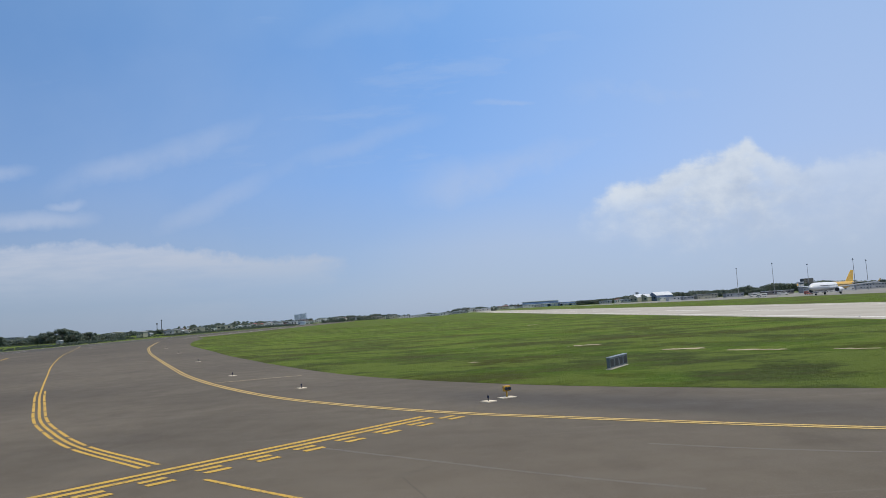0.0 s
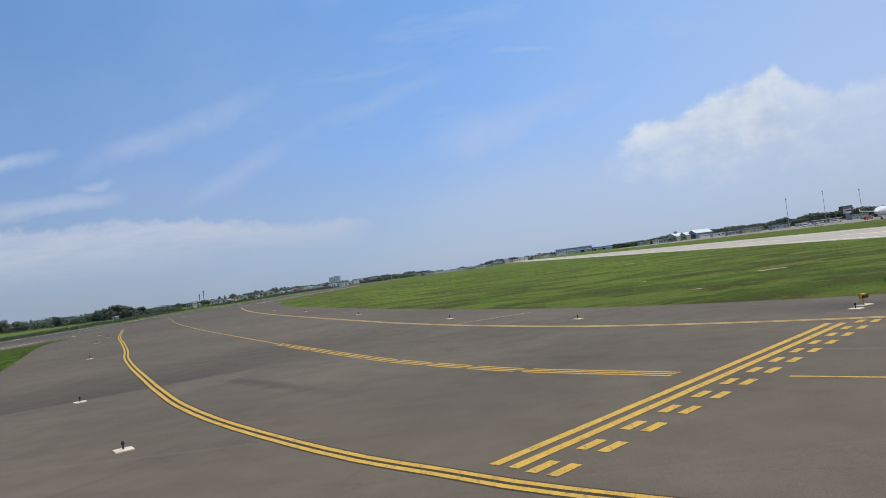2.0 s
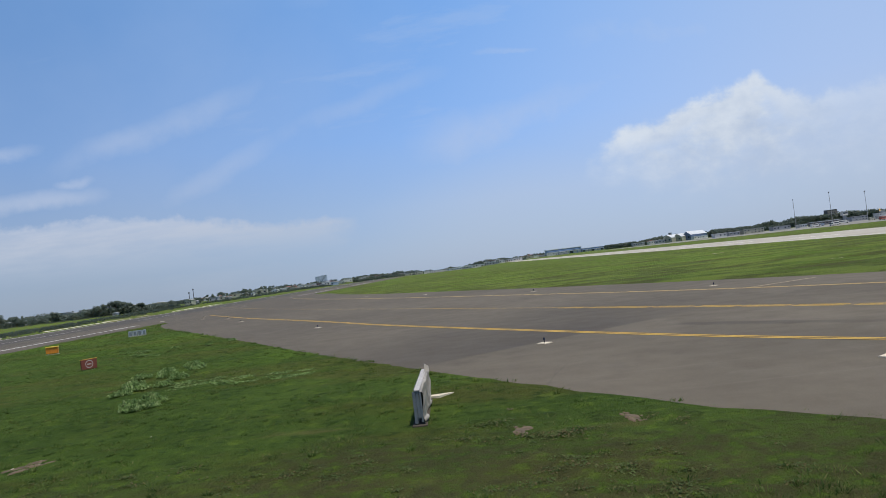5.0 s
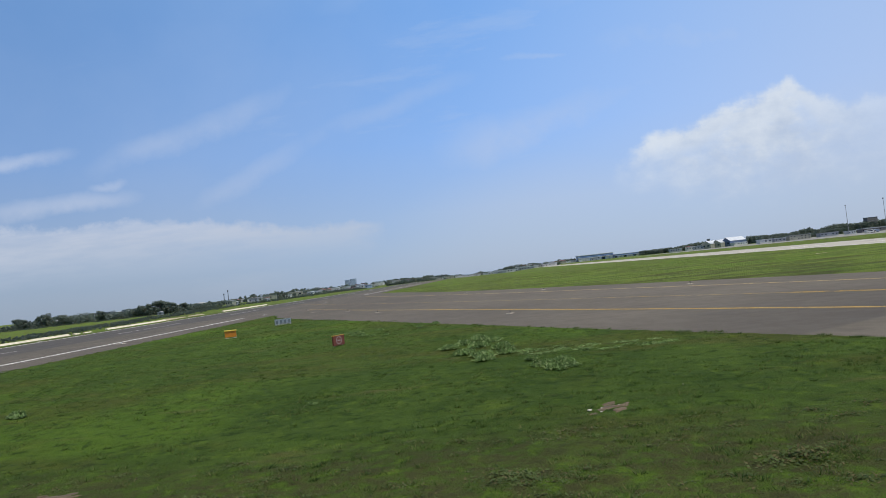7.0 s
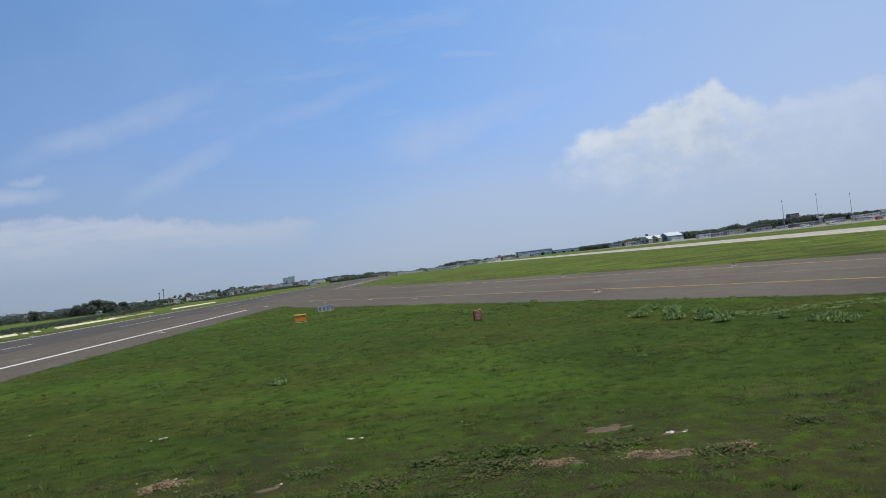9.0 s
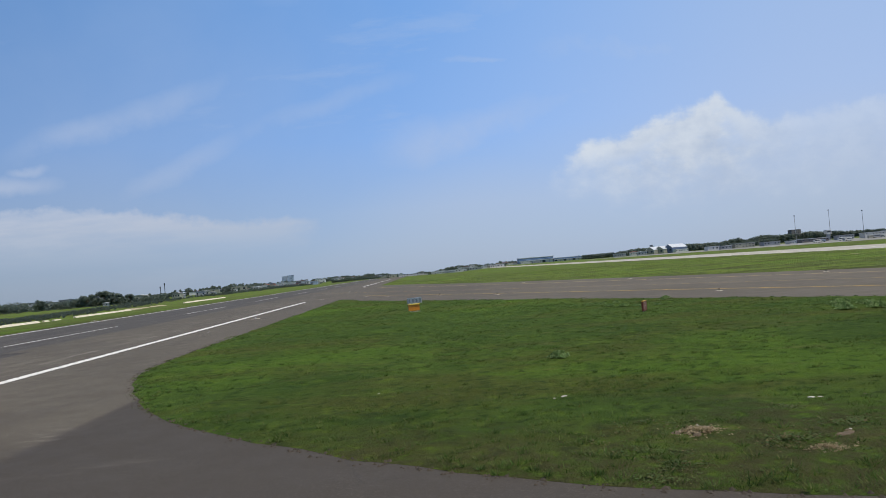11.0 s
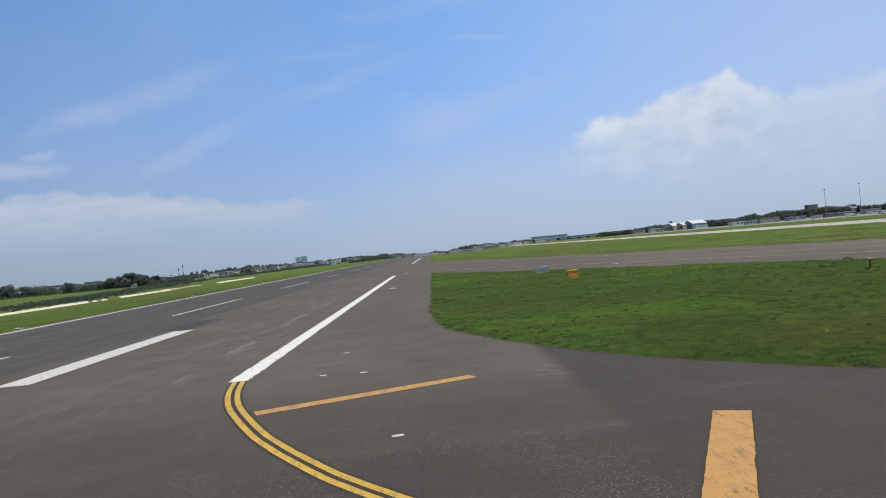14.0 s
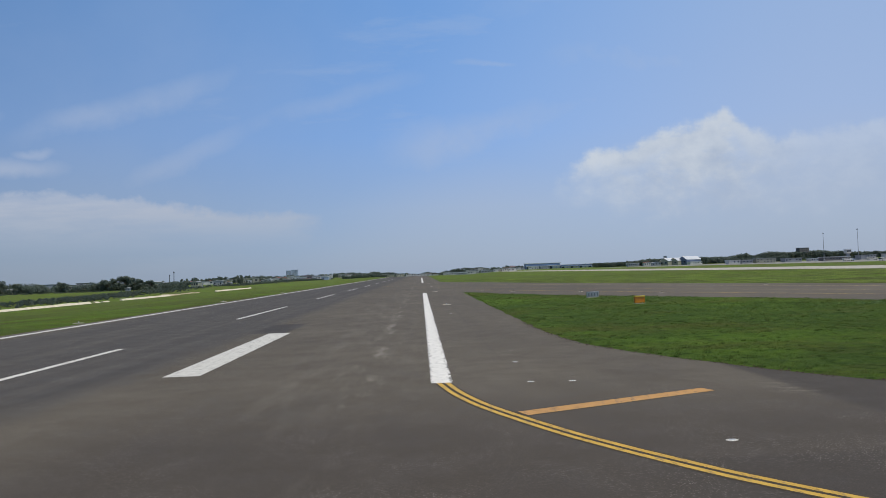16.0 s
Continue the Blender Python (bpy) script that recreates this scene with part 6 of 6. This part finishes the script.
def mast(x, y, h, label, head=True, g="floodlight masts"):
    t = thing("floodlight_mast" if head else "radio_mast", label, "mast", pose(x, y, fall(x, y)), g)
    part("pole", rodded((0, 0, -3), (0, 0, h), 0.30 if head else 1.0, 0.16 if head else 0.8, 10), M_GREYWALL if head else M_MAST, t)
    if head:
        ring = part("head", rodded((0, 0, h - 0.5), (0, 0, h + 0.2), 0.55, 0.45, 12), M_DARK, t, "dark ring of floodlights")
        for k in range(6):
            a = k * math.pi / 3
            part("lamp", boxed((math.cos(a) * 0.6 - 0.18, math.sin(a) * 0.6 - 0.18, h - 0.8), (math.cos(a) * 0.6 + 0.18, math.sin(a) * 0.6 + 0.18, h - 0.4), 0.05), M_STEEL, ring)
    else:
        part("antenna", rodded((0, 0, h - 4.5), (0, 0, h - 0.4), 1.9, 1.7, 10), M_MAST, t, "dark drum of antennas")


for x, y, h in ((401, 686, 28.5), (436, 686, 31.5), (470, 686, 28.5), (465, 600, 27.5), (470, 590, 25.5)):
    mast(x, y, h, "tall thin floodlight mast on the apron")
mast(-716, 2033, 28, "radio mast among town roofs", False, "radio masts")
mast(-709, 2048, 37, "radio mast among town roofs", False, "radio masts")


def airliner(m, label, yellow):
    """A twin-engined airliner: hull, wings, tail, engines and wheels."""
    t = thing("airliner", label, "aircraft", m)
    bm = bmesh.new()
    n = 20
    prof = [(0.0, 0.05, 3.6), (0.6, 0.75, 3.7), (1.6, 1.3, 3.85), (3.2, 1.75, 4.0), (5.5, 1.98, 4.1), (22, 1.98, 4.1), (30, 1.98, 4.1), (34, 1.7, 4.4), (38, 1.15, 4.9), (41.5, 0.55, 5.3), (42.6, 0.2, 5.5)]
    rings = []
    for y, r, z in prof:
        rings.append([bm.verts.new((r * math.cos(a), y, z + r * math.sin(a))) for a in np.linspace(0, 2 * math.pi, n, endpoint=False)])
    for k, (r0, r1) in enumerate(zip(rings, rings[1:])):
        for i in range(n):
            f = bm.faces.new((r0[i], r0[(i + 1) % n], r1[(i + 1) % n], r1[i]))
            f.material_index = 1 if yellow and prof[k][0] >= 22 else 0
    bm.faces.new(rings[0])
    bm.faces.new(rings[-1])
    bmesh.ops.recalc_face_normals(bm, faces=bm.faces[:])
    hull = part("fuselage", bm, [M_HULL, M_HULLYEL], t, smooth=True)
    for side in (-1, 1):
        part("cabin_windows", boxed((side * 1.95 - 0.06, 6, 4.35), (side * 1.95 + 0.06, 33, 4.6)), M_GLASS, hull, "row of dark cabin windows")

    def fin(name, pts, thick, mat, label=""):
        b = bmesh.new()
        lo = [b.verts.new(Vector(p) - Vector(thick)) for p in pts]
        hi = [b.verts.new(Vector(p) + Vector(thick)) for p in pts]
        b.faces.new(lo)
        b.faces.new(hi[::-1])
        for i in range(len(pts)):
            j = (i + 1) % len(pts)
            b.faces.new((lo[i], lo[j], hi[j], hi[i]))
        bmesh.ops.recalc_face_normals(b, faces=b.faces[:])
        return part(name, b, mat, t, label)

    tail = M_HULLYEL if yellow else M_HULL
    fin("tail_fin", [(0, 34.0, 5.9), (0, 40.6, 11.8), (0, 43.0, 11.8), (0, 41.4, 5.7)], (0.16, 0, 0), tail, "tall tail fin")
    for s in (-1, 1):
        fin("tailplane", [(s * 0.6, 37.6, 5.2), (s * 6.2, 41.6, 5.7), (s * 6.2, 42.8, 5.7), (s * 0.6, 41.0, 5.2)], (0, 0, 0.1), M_HULL)
        w = fin("wing", [(s * 1.6, 14.5, 3.2), (s * 18.2, 24.5, 5.0), (s * 18.2, 25.8, 5.0), (s * 6.0, 21.6, 3.6), (s * 1.6, 21.2, 3.2)], (0, 0, 0.2), M_HULL)
        b = bmesh.new()
        pts = [(s * 18.2, 24.6, 5.0), (s * 18.6, 25.6, 6.4), (s * 18.6, 26.4, 6.4), (s * 18.2, 25.8, 5.0)]
        lo = [b.verts.new(Vector(p) - Vector((0.06, 0, 0))) for p in pts]
        hi = [b.verts.new(Vector(p) + Vector((0.06, 0, 0))) for p in pts]
        b.faces.new(lo)
        b.faces.new(hi[::-1])
        for i in range(4):
            b.faces.new((lo[i], lo[(i + 1) % 4], hi[(i + 1) % 4], hi[i]))
        bmesh.ops.recalc_face_normals(b, faces=b.faces[:])
        part("winglet", b, tail, w)
        b = bmesh.new()
        rod(b, (s * 5.75, 12.6, 2.2), (s * 5.75, 15.6, 2.2), 1.15, 1.2, 16)
        rod(b, (s * 5.75, 15.6, 2.2), (s * 5.75, 18.0, 2.4), 1.2, 0.6, 16)
        e = part("engine", b, M_HULL, t)
        part("intake", rodded((s * 5.75, 12.58, 2.2), (s * 5.75, 12.9, 2.2), 0.95, 0.95, 16), M_DARK, e)
        part("wheel", rodded((s * 3.8, 20.5, 0.58), (s * 3.2, 20.5, 0.58), 0.58, n=16), M_TYRE, t)
        part("strut", rodded((s * 3.5, 20.5, 0.5), (s * 3.4, 20.2, 3.4), 0.14, n=8), M_STEEL, t)
    part("wheel", rodded((-0.3, 5.2, 0.4), (0.3, 5.2, 0.4), 0.4, n=16), M_TYRE, t)
    part("strut", rodded((0, 5.2, 0.4), (0, 5.4, 2.6), 0.12, n=8), M_STEEL, t)
    return t


airliner(pose(325.4, 405, fall(340, 420), 0, 0, 38.5 - 90) @ Matrix.Diagonal((1.28, 1.43, 1.20, 1)), "white wide-body airliner with a yellow tail parked on the apron", True)
